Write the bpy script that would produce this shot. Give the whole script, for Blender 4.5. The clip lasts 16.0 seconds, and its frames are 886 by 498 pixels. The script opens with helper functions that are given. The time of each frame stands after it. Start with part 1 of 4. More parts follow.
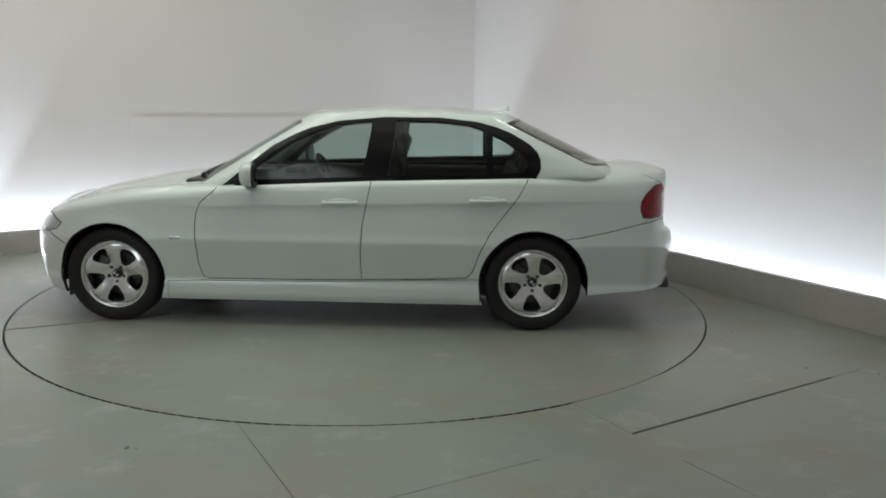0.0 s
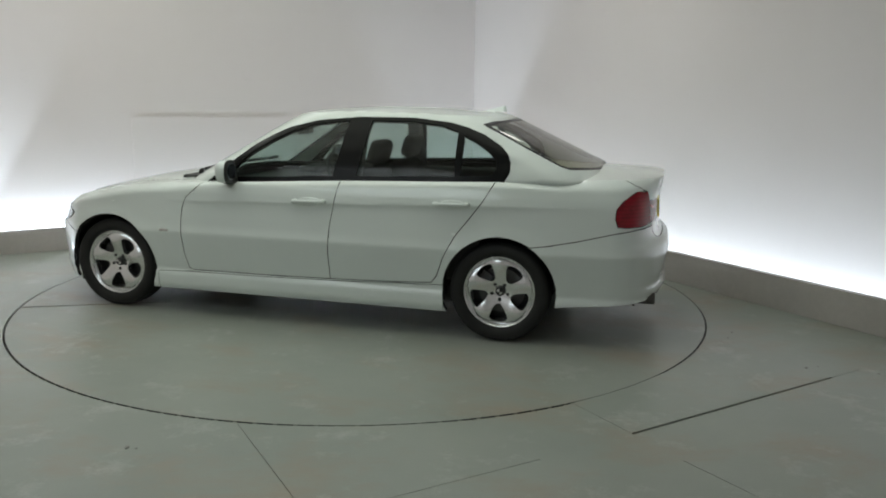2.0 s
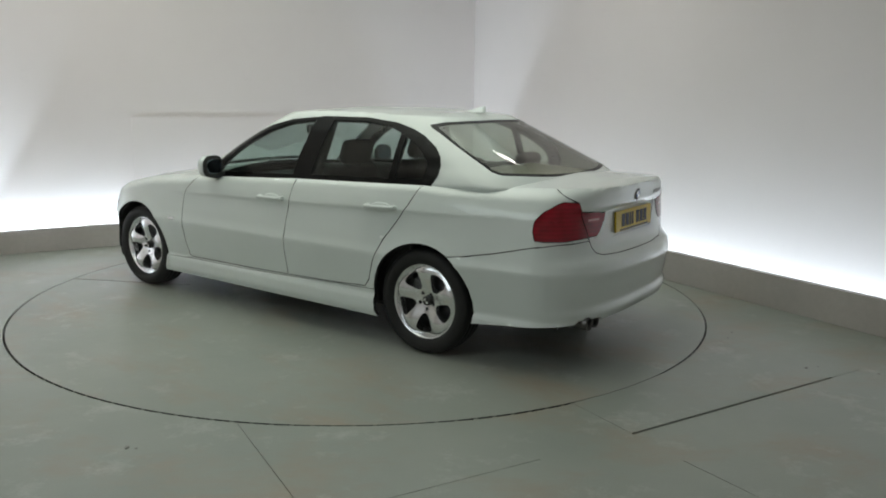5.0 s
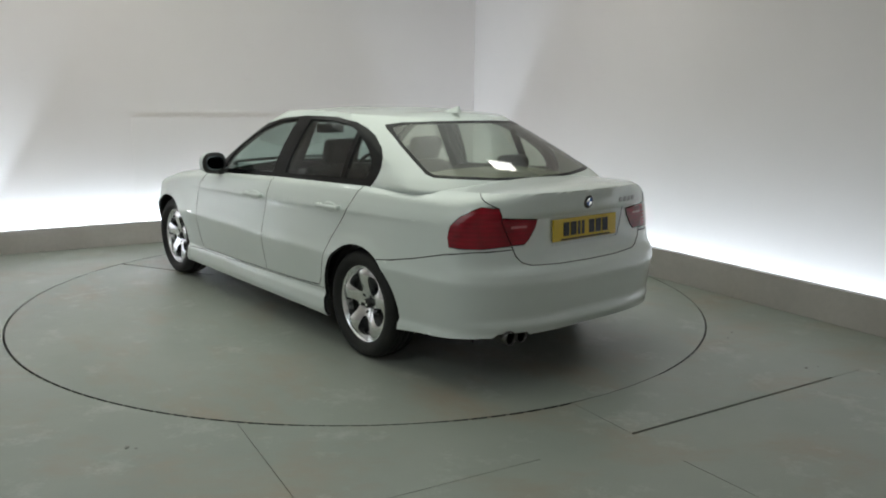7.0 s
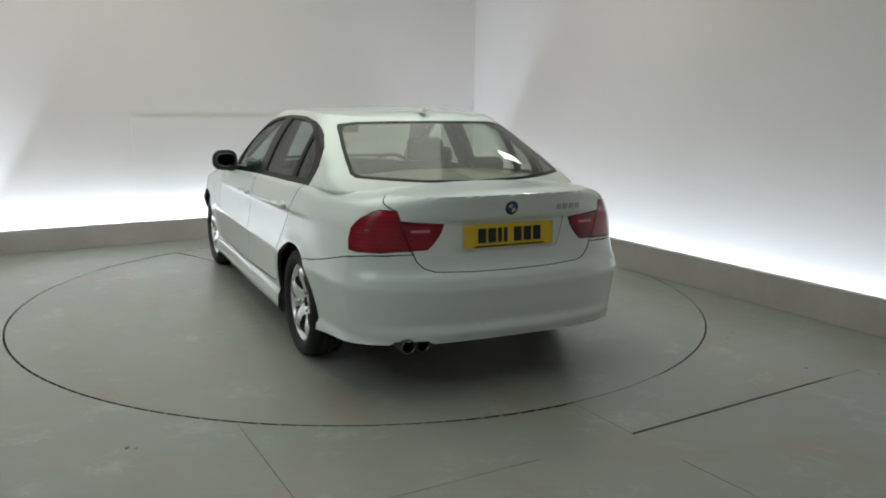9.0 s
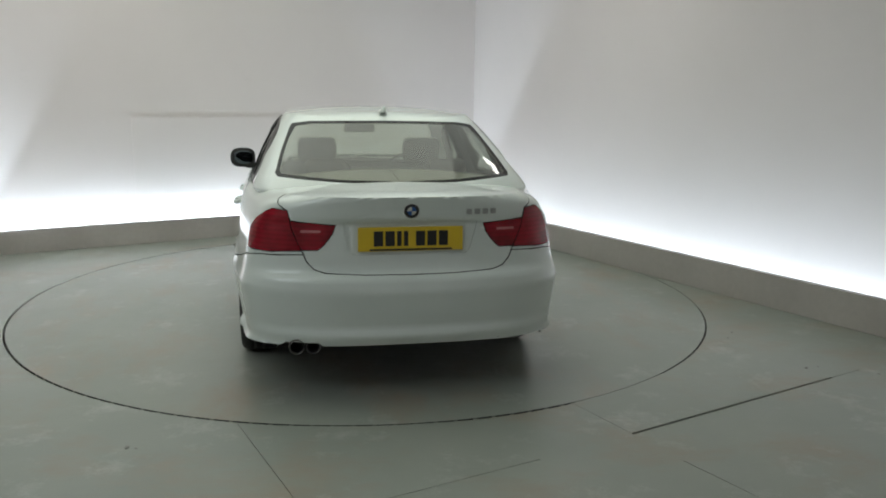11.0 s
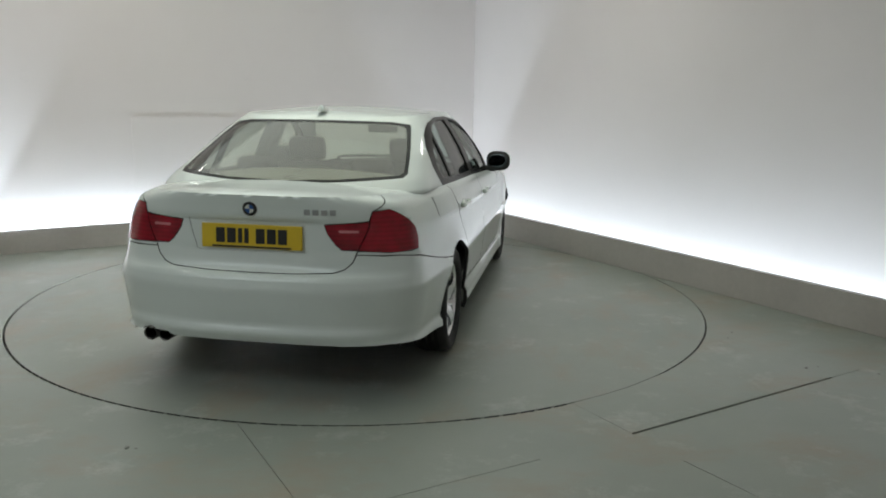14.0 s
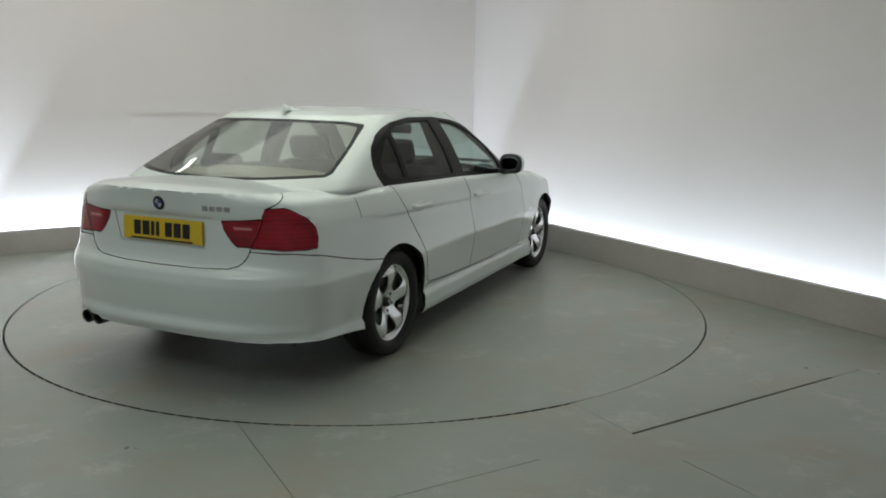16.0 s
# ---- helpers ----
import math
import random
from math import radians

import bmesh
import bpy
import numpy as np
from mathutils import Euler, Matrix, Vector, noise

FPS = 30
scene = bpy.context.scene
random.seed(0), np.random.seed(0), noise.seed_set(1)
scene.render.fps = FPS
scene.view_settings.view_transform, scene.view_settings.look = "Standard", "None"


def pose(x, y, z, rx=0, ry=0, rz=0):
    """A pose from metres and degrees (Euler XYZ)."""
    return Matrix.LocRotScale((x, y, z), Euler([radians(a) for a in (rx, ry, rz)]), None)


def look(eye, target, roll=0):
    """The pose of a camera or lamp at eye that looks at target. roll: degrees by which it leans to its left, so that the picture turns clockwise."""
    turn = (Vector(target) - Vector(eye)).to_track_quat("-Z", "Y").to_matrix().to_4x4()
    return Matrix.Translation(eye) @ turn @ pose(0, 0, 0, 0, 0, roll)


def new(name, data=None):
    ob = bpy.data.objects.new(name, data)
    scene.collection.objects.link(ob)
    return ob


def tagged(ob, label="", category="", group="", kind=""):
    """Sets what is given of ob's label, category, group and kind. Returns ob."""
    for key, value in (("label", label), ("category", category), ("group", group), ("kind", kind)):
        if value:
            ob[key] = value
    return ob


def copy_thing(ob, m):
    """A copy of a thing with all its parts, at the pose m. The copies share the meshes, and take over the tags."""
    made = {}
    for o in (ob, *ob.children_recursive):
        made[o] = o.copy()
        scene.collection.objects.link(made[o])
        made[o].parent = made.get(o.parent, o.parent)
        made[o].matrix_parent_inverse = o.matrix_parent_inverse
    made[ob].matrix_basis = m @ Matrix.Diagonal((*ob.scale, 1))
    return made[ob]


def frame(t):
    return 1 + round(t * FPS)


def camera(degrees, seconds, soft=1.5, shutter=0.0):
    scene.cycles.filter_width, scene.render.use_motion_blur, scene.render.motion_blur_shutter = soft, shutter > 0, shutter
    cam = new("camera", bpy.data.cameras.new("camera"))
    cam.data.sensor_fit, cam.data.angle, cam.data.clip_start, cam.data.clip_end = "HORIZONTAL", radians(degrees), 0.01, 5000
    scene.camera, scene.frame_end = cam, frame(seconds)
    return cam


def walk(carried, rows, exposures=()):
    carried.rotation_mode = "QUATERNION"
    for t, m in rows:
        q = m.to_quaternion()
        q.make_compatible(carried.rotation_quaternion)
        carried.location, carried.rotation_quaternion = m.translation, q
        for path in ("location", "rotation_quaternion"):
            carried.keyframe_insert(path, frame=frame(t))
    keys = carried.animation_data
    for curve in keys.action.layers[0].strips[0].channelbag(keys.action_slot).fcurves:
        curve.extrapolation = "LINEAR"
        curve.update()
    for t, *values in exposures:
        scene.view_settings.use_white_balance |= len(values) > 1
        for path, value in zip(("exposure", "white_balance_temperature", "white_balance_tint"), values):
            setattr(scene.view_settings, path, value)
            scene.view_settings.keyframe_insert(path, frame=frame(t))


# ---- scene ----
# camera: stands still on the floor by the turntable
cam = camera(58.29, 16.0, soft=1.9)
EYE = Vector((0.0, -5.934, 1.517))
YAW, TILT = radians(5.43), radians(11.07)
AIM = EYE + Vector((math.sin(YAW) * math.cos(TILT), math.cos(YAW) * math.cos(TILT), -math.sin(TILT)))
CAM_POSE = look(EYE, AIM, 0.858)
walk(cam, [(0.0, CAM_POSE), (16.0, CAM_POSE)], exposures=[(0.0, 0.0), (16.0, 0.0)])

# plan: two lit walls meet behind the turntable, square to each other
DISC_R = 2.466
E1 = Vector((0.8945, 0.4471, 0))    # along the back wall
E2 = Vector((0.4471, -0.8945, 0))   # along the side wall, towards the camera
BACK_D, SIDE_D = 2.901, 2.413       # distance of each plinth face from the turntable's centre
CORNER = E1 * SIDE_D - E2 * BACK_D  # inner corner of the plinth
COVE, COVE_B = 0.62, 0.22           # plinth face to wall, at the side and at the back
ROOM_H = 3.6
BAY_A = -4.82                       # face of the plinth on the bay's far side


def plan(a, b, z=0.0):
    """A point a along the back wall from the plinth corner (negative: away from the side wall), b towards the camera."""
    return CORNER + E1 * a + E2 * b + Vector((0, 0, z))


def frame_of(a, b, z=0.0):
    m = Matrix((E1, -E2, Vector((0, 0, 1)))).transposed().to_4x4()
    m.translation = plan(a, b, z)
    return m


# light: cool strips in the cove behind the plinths, warm panels overhead
world = bpy.data.worlds.new("world")
scene.world = world
world.use_nodes = True
world.node_tree.nodes["Background"].inputs[0].default_value = (0.8, 0.85, 1.0, 1)
world.node_tree.nodes["Background"].inputs[1].default_value = 0.02


def area_lamp(name, m, sx, sy, watts, colour, spread=180):
    d = bpy.data.lights.new(name, "AREA")
    d.shape, d.size, d.size_y, d.energy, d.color, d.spread = "RECTANGLE", sx, sy, watts, colour, radians(spread)
    ob = new(name, d)
    ob.matrix_world = m
    return ob


COOL, WARM, NEUTRAL = (0.72, 0.88, 1.0), (0.94, 1.0, 0.87), (0.86, 0.97, 1.0)
UP = Matrix.Rotation(math.pi, 4, "X")
ALONG = Matrix.Rotation(math.pi / 2, 4, "Z")
area_lamp("cove_lamp", frame_of(-2.58, -0.13, 0.087) @ UP, 4.5, 0.025, 49, COOL)
area_lamp("cove_lamp", frame_of(0.145, 3.5, 0.070) @ UP @ ALONG, 7.4, 0.025, 19, COOL)
# second side lamp, added near the wall to tighten the glow at its foot
area_lamp("cove_lamp", frame_of(0.53, 3.5, 0.060) @ UP @ ALONG, 7.2, 0.03, 13, COOL)
area_lamp("cove_lamp", frame_of(BAY_A - 0.12, 0.45, 0.08) @ UP @ ALONG, 1.1, 0.025, 13, COOL)
area_lamp("ceiling_lamp", pose(-0.6, -0.4, 3.52), 5.2, 4.9, 36, WARM)
area_lamp("ceiling_lamp", pose(-0.6, -0.4, 3.50), 3.4, 3.2, 31, WARM)
# unseen fill lamp, added to brighten the car from the camera's side
area_lamp("ceiling_lamp", pose(-3.1, -4.7, 3.52), 3.4, 2.4, 47, NEUTRAL)
FLOODS = [(2.05, 1.20, 40), (-2.62, 1.40, 62), (-2.75, -1.45, 118)]  # small bright floods at the big panel's corners: place and turn
for x, y, a in FLOODS:
    area_lamp("flood_lamp", pose(x, y, 3.40, 0, 0, a), 0.46, 0.13, 2.0, (1.0, 0.98, 0.92))

# materials


def nodes_of(name):
    m = bpy.data.materials.new(name)
    m.use_nodes = True
    nt = m.node_tree
    return m, nt, nt.nodes["Principled BSDF"]


def ramp(nt, src, stops):
    r = nt.nodes.new("ShaderNodeValToRGB")
    el = r.color_ramp.elements
    el[0].position, el[0].color = stops[0][0], (*stops[0][1], 1)
    el[1].position, el[1].color = stops[-1][0], (*stops[-1][1], 1)
    for p, c in stops[1:-1]:
        el.new(p).color = (*c, 1)
    nt.links.new(src, r.inputs[0])
    return r.outputs[0]


def noise_tex(nt, scale, detail=4, rough=0.55, stretch=None):
    n = nt.nodes.new("ShaderNodeTexNoise")
    n.inputs["Scale"].default_value, n.inputs["Detail"].default_value, n.inputs["Roughness"].default_value = scale, detail, rough
    co = nt.nodes.new("ShaderNodeTexCoord")
    if stretch:
        mp = nt.nodes.new("ShaderNodeMapping")
        mp.inputs["Scale"].default_value = stretch
        nt.links.new(co.outputs["Object"], mp.inputs[0])
        nt.links.new(mp.outputs[0], n.inputs[0])
    else:
        nt.links.new(co.outputs["Object"], n.inputs[0])
    return n.outputs[0]


def bump(nt, bsdf, src, strength, dist=0.002):
    b = nt.nodes.new("ShaderNodeBump")
    b.inputs["Strength"].default_value, b.inputs["Distance"].default_value = strength, dist
    nt.links.new(src, b.inputs["Height"])
    nt.links.new(b.outputs[0], bsdf.inputs["Normal"])


def mix(nt, fac, a, b, mode="MIX"):
    m = nt.nodes.new("ShaderNodeMix")
    m.data_type, m.blend_type = "RGBA", mode
    for s, v in ((m.inputs[0], fac), (m.inputs[6], a), (m.inputs[7], b)):
        if isinstance(v, bpy.types.NodeSocket):
            nt.links.new(v, s)
        else:
            s.default_value = v if not isinstance(v, tuple) else (*v, 1)
    return m.outputs[2]


def surface(name, dark, light, scale, rough, fine=0.0, rough_var=0.0, metal=0.0, bumps=0.0, stretch=None):
    """A plain surface with a broad drift of tone between two colours, a fine grain and slight relief."""
    m, nt, b = nodes_of(name)
    col = ramp(nt, noise_tex(nt, scale, 5, 0.6, stretch), [(0.3, dark), (0.7, light)])
    if fine:
        g = ramp(nt, noise_tex(nt, scale * 18, 3), [(0.3, (1 - fine,) * 3), (0.7, (1, 1, 1))])
        col = mix(nt, 1.0, col, g, "MULTIPLY")
    nt.links.new(col, b.inputs["Base Color"])
    b.inputs["Roughness"].default_value, b.inputs["Metallic"].default_value = rough, metal
    if rough_var:
        r = nt.nodes.new("ShaderNodeMapRange")
        r.inputs[3].default_value, r.inputs[4].default_value = rough - rough_var, rough + rough_var
        nt.links.new(noise_tex(nt, scale * 2.3, 4), r.inputs[0])
        nt.links.new(r.outputs[0], b.inputs["Roughness"])
    if bumps:
        bump(nt, b, noise_tex(nt, scale * 25, 3), bumps)
    return m


def floor_paint(name):
    """Grey-green painted floor: satin, scuffed and dusted, with brownish tyre stains."""
    m, nt, b = nodes_of(name)
    col = ramp(nt, noise_tex(nt, 0.7, 6, 0.6), [(0.3, (0.275, 0.302, 0.265)), (0.7, (0.35, 0.368, 0.322))])
    stain = ramp(nt, noise_tex(nt, 1.1, 5, 0.65, (1, 1.7, 1)), [(0.50, (0, 0, 0)), (0.70, (1, 1, 1))])
    col = mix(nt, stain, col, (0.335, 0.290, 0.225))
    dust = ramp(nt, noise_tex(nt, 2.6, 8, 0.75), [(0.55, (0, 0, 0)), (0.70, (0.75, 0.75, 0.75))])
    col = mix(nt, dust, col, (0.47, 0.485, 0.45))
    grain = ramp(nt, noise_tex(nt, 160, 2), [(0.3, (0.93, 0.93, 0.93)), (0.7, (1, 1, 1))])
    col = mix(nt, 1.0, col, grain, "MULTIPLY")
    nt.links.new(col, b.inputs["Base Color"])
    r = nt.nodes.new("ShaderNodeMapRange")
    r.inputs[3].default_value, r.inputs[4].default_value = 0.27, 0.46
    nt.links.new(noise_tex(nt, 3.0, 6, 0.7), r.inputs[0])
    nt.links.new(r.outputs[0], b.inputs["Roughness"])
    b.inputs["Specular IOR Level"].default_value = 0.5
    bump(nt, b, noise_tex(nt, 40, 4), 0.12, 0.001)
    return m


def car_paint(name):
    m, nt, b = nodes_of(name)
    col = ramp(nt, noise_tex(nt, 2.2, 5), [(0.3, (0.70, 0.755, 0.725)), (0.7, (0.73, 0.785, 0.755))])
    nt.links.new(col, b.inputs["Base Color"])
    b.inputs["Roughness"].default_value = 0.5
    b.inputs["Coat Weight"].default_value, b.inputs["Coat Roughness"].default_value = 1.0, 0.045
    b.inputs["Coat IOR"].default_value = 1.6
    bump(nt, b, noise_tex(nt, 14, 3), 0.05, 0.0012)
    return m


def pane_glass(name, tint, veil=0.04, gloss=0.05):
    """A thin tinted pane: lets light through, mirrors more at grazing angles, and carries a pale diffuse veil standing
    in for the reflected ceiling.
    """
    m, nt, b = nodes_of(name)
    nt.nodes.remove(b)
    t, g, d, f, x, y = (nt.nodes.new("ShaderNode" + k) for k in ("BsdfTransparent", "BsdfGlossy", "BsdfDiffuse", "LayerWeight", "MixShader", "MixShader"))
    t.inputs[0].default_value = (*tint, 1)
    g.inputs["Roughness"].default_value = 0.03
    # beige veil colour, painted in for the warm reflection from overhead
    d.inputs[0].default_value = (0.62, 0.58, 0.50, 1)
    f.inputs[0].default_value = 0.5
    p, k = nt.nodes.new("ShaderNodeMath"), nt.nodes.new("ShaderNodeMath")
    p.operation, k.operation = "POWER", "MULTIPLY_ADD"
    p.inputs[1].default_value, k.inputs[1].default_value, k.inputs[2].default_value = 4.5, 0.85, gloss
    nt.links.new(f.outputs["Facing"], p.inputs[0])
    nt.links.new(p.outputs[0], k.inputs[0])
    r = nt.nodes.new("ShaderNodeMapRange")
    r.inputs[3].default_value, r.inputs[4].default_value = veil * 0.5, veil * 1.5
    nt.links.new(noise_tex(nt, 5, 5), r.inputs[0])
    nt.links.new(r.outputs[0], y.inputs[0])
    nt.links.new(t.outputs[0], y.inputs[1])
    nt.links.new(d.outputs[0], y.inputs[2])
    nt.links.new(k.outputs[0], x.inputs[0])
    nt.links.new(y.outputs[0], x.inputs[1])
    nt.links.new(g.outputs[0], x.inputs[2])
    nt.links.new(x.outputs[0], nt.nodes["Material Output"].inputs[0])
    return m


def plain(name, col, rough, metal=0.0, coat=0.0, spec=0.5, emit=0.0, vary=0.12):
    m, nt, b = nodes_of(name)
    c = ramp(nt, noise_tex(nt, 9, 4), [(0.3, tuple(v * (1 - vary) for v in col)), (0.7, col)])
    nt.links.new(c, b.inputs["Base Color"])
    b.inputs["Roughness"].default_value, b.inputs["Metallic"].default_value = rough, metal
    b.inputs["Coat Weight"].default_value, b.inputs["Specular IOR Level"].default_value = coat, spec
    if emit:
        b.inputs["Emission Color"].default_value, b.inputs["Emission Strength"].default_value = (*col, 1), emit
    return m


def red_lens(name):
    """Moulded red plastic with fine level ribs inside."""
    m, nt, b = nodes_of(name)
    w, co = nt.nodes.new("ShaderNodeTexWave"), nt.nodes.new("ShaderNodeTexCoord")
    w.bands_direction = "Z"
    w.inputs["Scale"].default_value, w.inputs["Distortion"].default_value = 14.0, 0.6
    nt.links.new(co.outputs["Object"], w.inputs[0])
    ribs = ramp(nt, w.outputs[0], [(0.1, (0.33, 0.007, 0.020)), (0.8, (0.42, 0.009, 0.026))])
    broad = ramp(nt, noise_tex(nt, 7, 3), [(0.32, (0.45, 0.45, 0.45)), (0.68, (1, 1, 1))])
    nt.links.new(mix(nt, 1.0, ribs, broad, "MULTIPLY"), b.inputs["Base Color"])
    b.inputs["Roughness"].default_value, b.inputs["Coat Weight"].default_value = 0.14, 0.0
    b.inputs["Specular IOR Level"].default_value = 0.45
    bump(nt, b, w.outputs[0], 0.05, 0.002)
    return m


def wall_paint(name):
    m, nt, b = nodes_of(name)
    col = ramp(nt, noise_tex(nt, 0.5, 4), [(0.3, (0.72, 0.66, 0.645)), (0.7, (0.765, 0.705, 0.69))])
    smudge = ramp(nt, noise_tex(nt, 1.6, 7, 0.7), [(0.66, (1, 1, 1)), (0.85, (0.9, 0.9, 0.89))])
    nt.links.new(mix(nt, 1.0, col, smudge, "MULTIPLY"), b.inputs["Base Color"])
    b.inputs["Roughness"].default_value = 0.75
    bump(nt, b, noise_tex(nt, 60, 3), 0.1, 0.001)
    return m


WALL = wall_paint("matt_white_wall_paint")
CEIL = plain("ceiling_white", (0.75, 0.74, 0.72), 0.9)
PLINTH = surface("plinth_paint", (0.43, 0.395, 0.37), (0.51, 0.475, 0.445), 1.3, 0.6, 0.06, bumps=0.1)
FLOOR = floor_paint("grey_green_floor_paint")
PIT = plain("dark_joint", (0.025, 0.024, 0.022), 0.9)
PAINT = car_paint("white_car_paint")
BLACK = plain("black_plastic", (0.018, 0.018, 0.018), 0.5)
# black put on the turned-in panel lips for the shade inside the gaps
GAP_SHADE = plain("gap_shade_black", (0.012, 0.012, 0.012), 0.8)
GLOSSBLACK = plain("gloss_black_trim", (0.006, 0.006, 0.006), 0.25, spec=0.14)
RUBBER = surface("tyre_rubber", (0.008, 0.008, 0.008), (0.014, 0.014, 0.013), 6, 0.7, 0.2, bumps=0.15)
SILVER = plain("silver_alloy", (0.82, 0.83, 0.84), 0.22, 1.0, coat=0.2, vary=0.05)
STEEL = plain("brake_steel", (0.10, 0.10, 0.10), 0.42, 1.0)
# mirror colour darkened to stand in for the dark view it reflects
MIRROR = plain("mirror_glass", (0.10, 0.115, 0.13), 0.06, 1.0, vary=0.03)
DARK_CHROME = plain("dark_chrome", (0.13, 0.125, 0.12), 0.32, 1.0)
CHROME = plain("chrome", (0.75, 0.75, 0.75), 0.12, 1.0, vary=0.03)
SIDEGLASS = pane_glass("tinted_side_glass", (0.60, 0.69, 0.66), 0.012, 0.03)
REARGLASS = pane_glass("tinted_rear_glass", (0.60, 0.60, 0.50), 0.04, 0.085)
REDLENS = red_lens("red_lens")
PALELENS = plain("pale_red_lens", (0.62, 0.20, 0.22), 0.2, coat=1.0)
BADGE = plain("badge_grey", (0.42, 0.43, 0.43), 0.3, 0.7)
CLEARLENS = plain("headlamp_lens", (0.45, 0.48, 0.50), 0.08, 0.3, coat=1.0)
SEATING = surface("dark_seat_cloth", (0.022, 0.021, 0.020), (0.036, 0.034, 0.031), 8, 0.85, 0.15, bumps=0.2)
TRIM = surface("dark_cabin_plastic", (0.020, 0.020, 0.020), (0.032, 0.031, 0.030), 5, 0.6, 0.1)
HEADLINER = plain("grey_headliner", (0.38, 0.37, 0.34), 0.9)
YELLOW = plain("yellow_plate", (0.72, 0.50, 0.025), 0.35, vary=0.06)
INK = plain("plate_black", (0.012, 0.012, 0.012), 0.5)
BLUE = plain("badge_blue", (0.02, 0.09, 0.30), 0.3)
GRIT = surface("grit", (0.10, 0.09, 0.08), (0.45, 0.45, 0.42), 1.2, 0.9)
LED = plain("led_strip", (0.8, 0.9, 1.0), 0.5, emit=3.0)

# mesh helpers


def mesh_of(name, bm, material, smooth=False):
    me = bpy.data.meshes.new(name)
    if smooth:
        for f in bm.faces:
            f.smooth = True
    bm.to_mesh(me)
    bm.free()
    me.materials.append(material)
    # slot 1: lips coloured black so the panel gaps look deep
    if any(p.material_index == 1 for p in me.polygons):
        me.materials.append(GAP_SHADE)
    return me


def part(name, bm, material, parent=None, label="", m=None, smooth=False):
    ob = new(name, mesh_of(name, bm, material, smooth))
    ob.parent = parent
    if m is not None:
        ob.matrix_basis = m
    return tagged(ob, label)


def empty(name, m=None, parent=None):
    ob = new(name)
    ob.empty_display_size = 0.2
    ob.parent = parent
    if m is not None:
        ob.matrix_basis = m
    return ob


def box(bm, lo, hi, bevel=0.0, seg=2, m=None):
    """A box between two corners, with rounded edges."""
    lo, hi = Vector(lo), Vector(hi)
    g = bmesh.ops.create_cube(bm, size=1.0, matrix=Matrix.Translation((lo + hi) / 2) @ Matrix.Diagonal((*(hi - lo), 1)))
    vs = g["verts"]
    if bevel:
        es = list({e for v in vs for e in v.link_edges})
        r = bmesh.ops.bevel(bm, geom=es, offset=bevel, segments=seg, profile=0.5, affect="EDGES")
        vs = r["verts"]
        seen, stack = set(vs), list(vs)
        while stack:
            v = stack.pop()
            for e in v.link_edges:
                o = e.other_vert(v)
                if o not in seen:
                    seen.add(o)
                    stack.append(o)
        vs = list(seen)
    if m is not None:
        bmesh.ops.transform(bm, matrix=m, verts=vs)
    return vs


def lathe(bm, prof, n=64, axis="Y", closed=False):
    """Turns a profile of (radius, along) round an axis."""
    rings = []
    for r, a in prof:
        ring = []
        for i in range(n):
            c, s = math.cos(2 * math.pi * i / n) * r, math.sin(2 * math.pi * i / n) * r
            ring.append(bm.verts.new((c, a, s) if axis == "Y" else (c, s, a)))
        rings.append(ring)
    pairs = list(zip(rings, rings[1:])) + ([(rings[-1], rings[0])] if closed else [])
    for p, q in pairs:
        for i in range(n):
            j = (i + 1) % n
            bm.faces.new((p[i], q[i], q[j], p[j]))
    bmesh.ops.recalc_face_normals(bm, faces=bm.faces[:])


def inside(poly, x, y):
    hit = False
    for (x0, y0), (x1, y1) in zip(poly, poly[1:] + poly[:1]):
        if (y0 > y) != (y1 > y) and x < (x1 - x0) * (y - y0) / (y1 - y0) + x0:
            hit = not hit
    return hit


def score(bm, line, margin=0.03, closed=True):
    """Splits the faces of a flat sheet along a line of (x, y), near the line only."""
    segs = list(zip(line, line[1:] + line[:1])) if closed else list(zip(line, line[1:]))
    for (x0, y0), (x1, y1) in segs:
        if math.hypot(x1 - x0, y1 - y0) < 1e-6:
            continue
        a, b, c, d = min(x0, x1) - margin, max(x0, x1) + margin, min(y0, y1) - margin, max(y0, y1) + margin
        fs = []
        for f in bm.faces:
            xs, ys = [v.co.x for v in f.verts], [v.co.y for v in f.verts]
            if min(xs) <= b and max(xs) >= a and min(ys) <= d and max(ys) >= c:
                fs.append(f)
        geom = set(fs)
        for f in fs:
            geom.update(f.edges)
            geom.update(f.verts)
        bmesh.ops.bisect_plane(bm, geom=list(geom), dist=1e-5, plane_co=(x0, y0, 0), plane_no=(y1 - y0, x0 - x1, 0))


def sheet(x0, x1, y0, y1, nx, ny):
    bm = bmesh.new()
    g = [[bm.verts.new((x0 + (x1 - x0) * i / nx, y0 + (y1 - y0) * j / ny, 0)) for j in range(ny + 1)] for i in range(nx + 1)]
    for i in range(nx):
        for j in range(ny):
            bm.faces.new((g[i][j], g[i + 1][j], g[i + 1][j + 1], g[i][j + 1]))
    return bm

# the room


def wall(name, a0, a1, b0, b1, z0, z1, material=None, bevel=0.0):
    bm = bmesh.new()
    box(bm, (a0, -b1, z0), (a1, -b0, z1), bevel)
    return tagged(part(name, bm, material or WALL, m=frame_of(0, 0)), kind="structure")


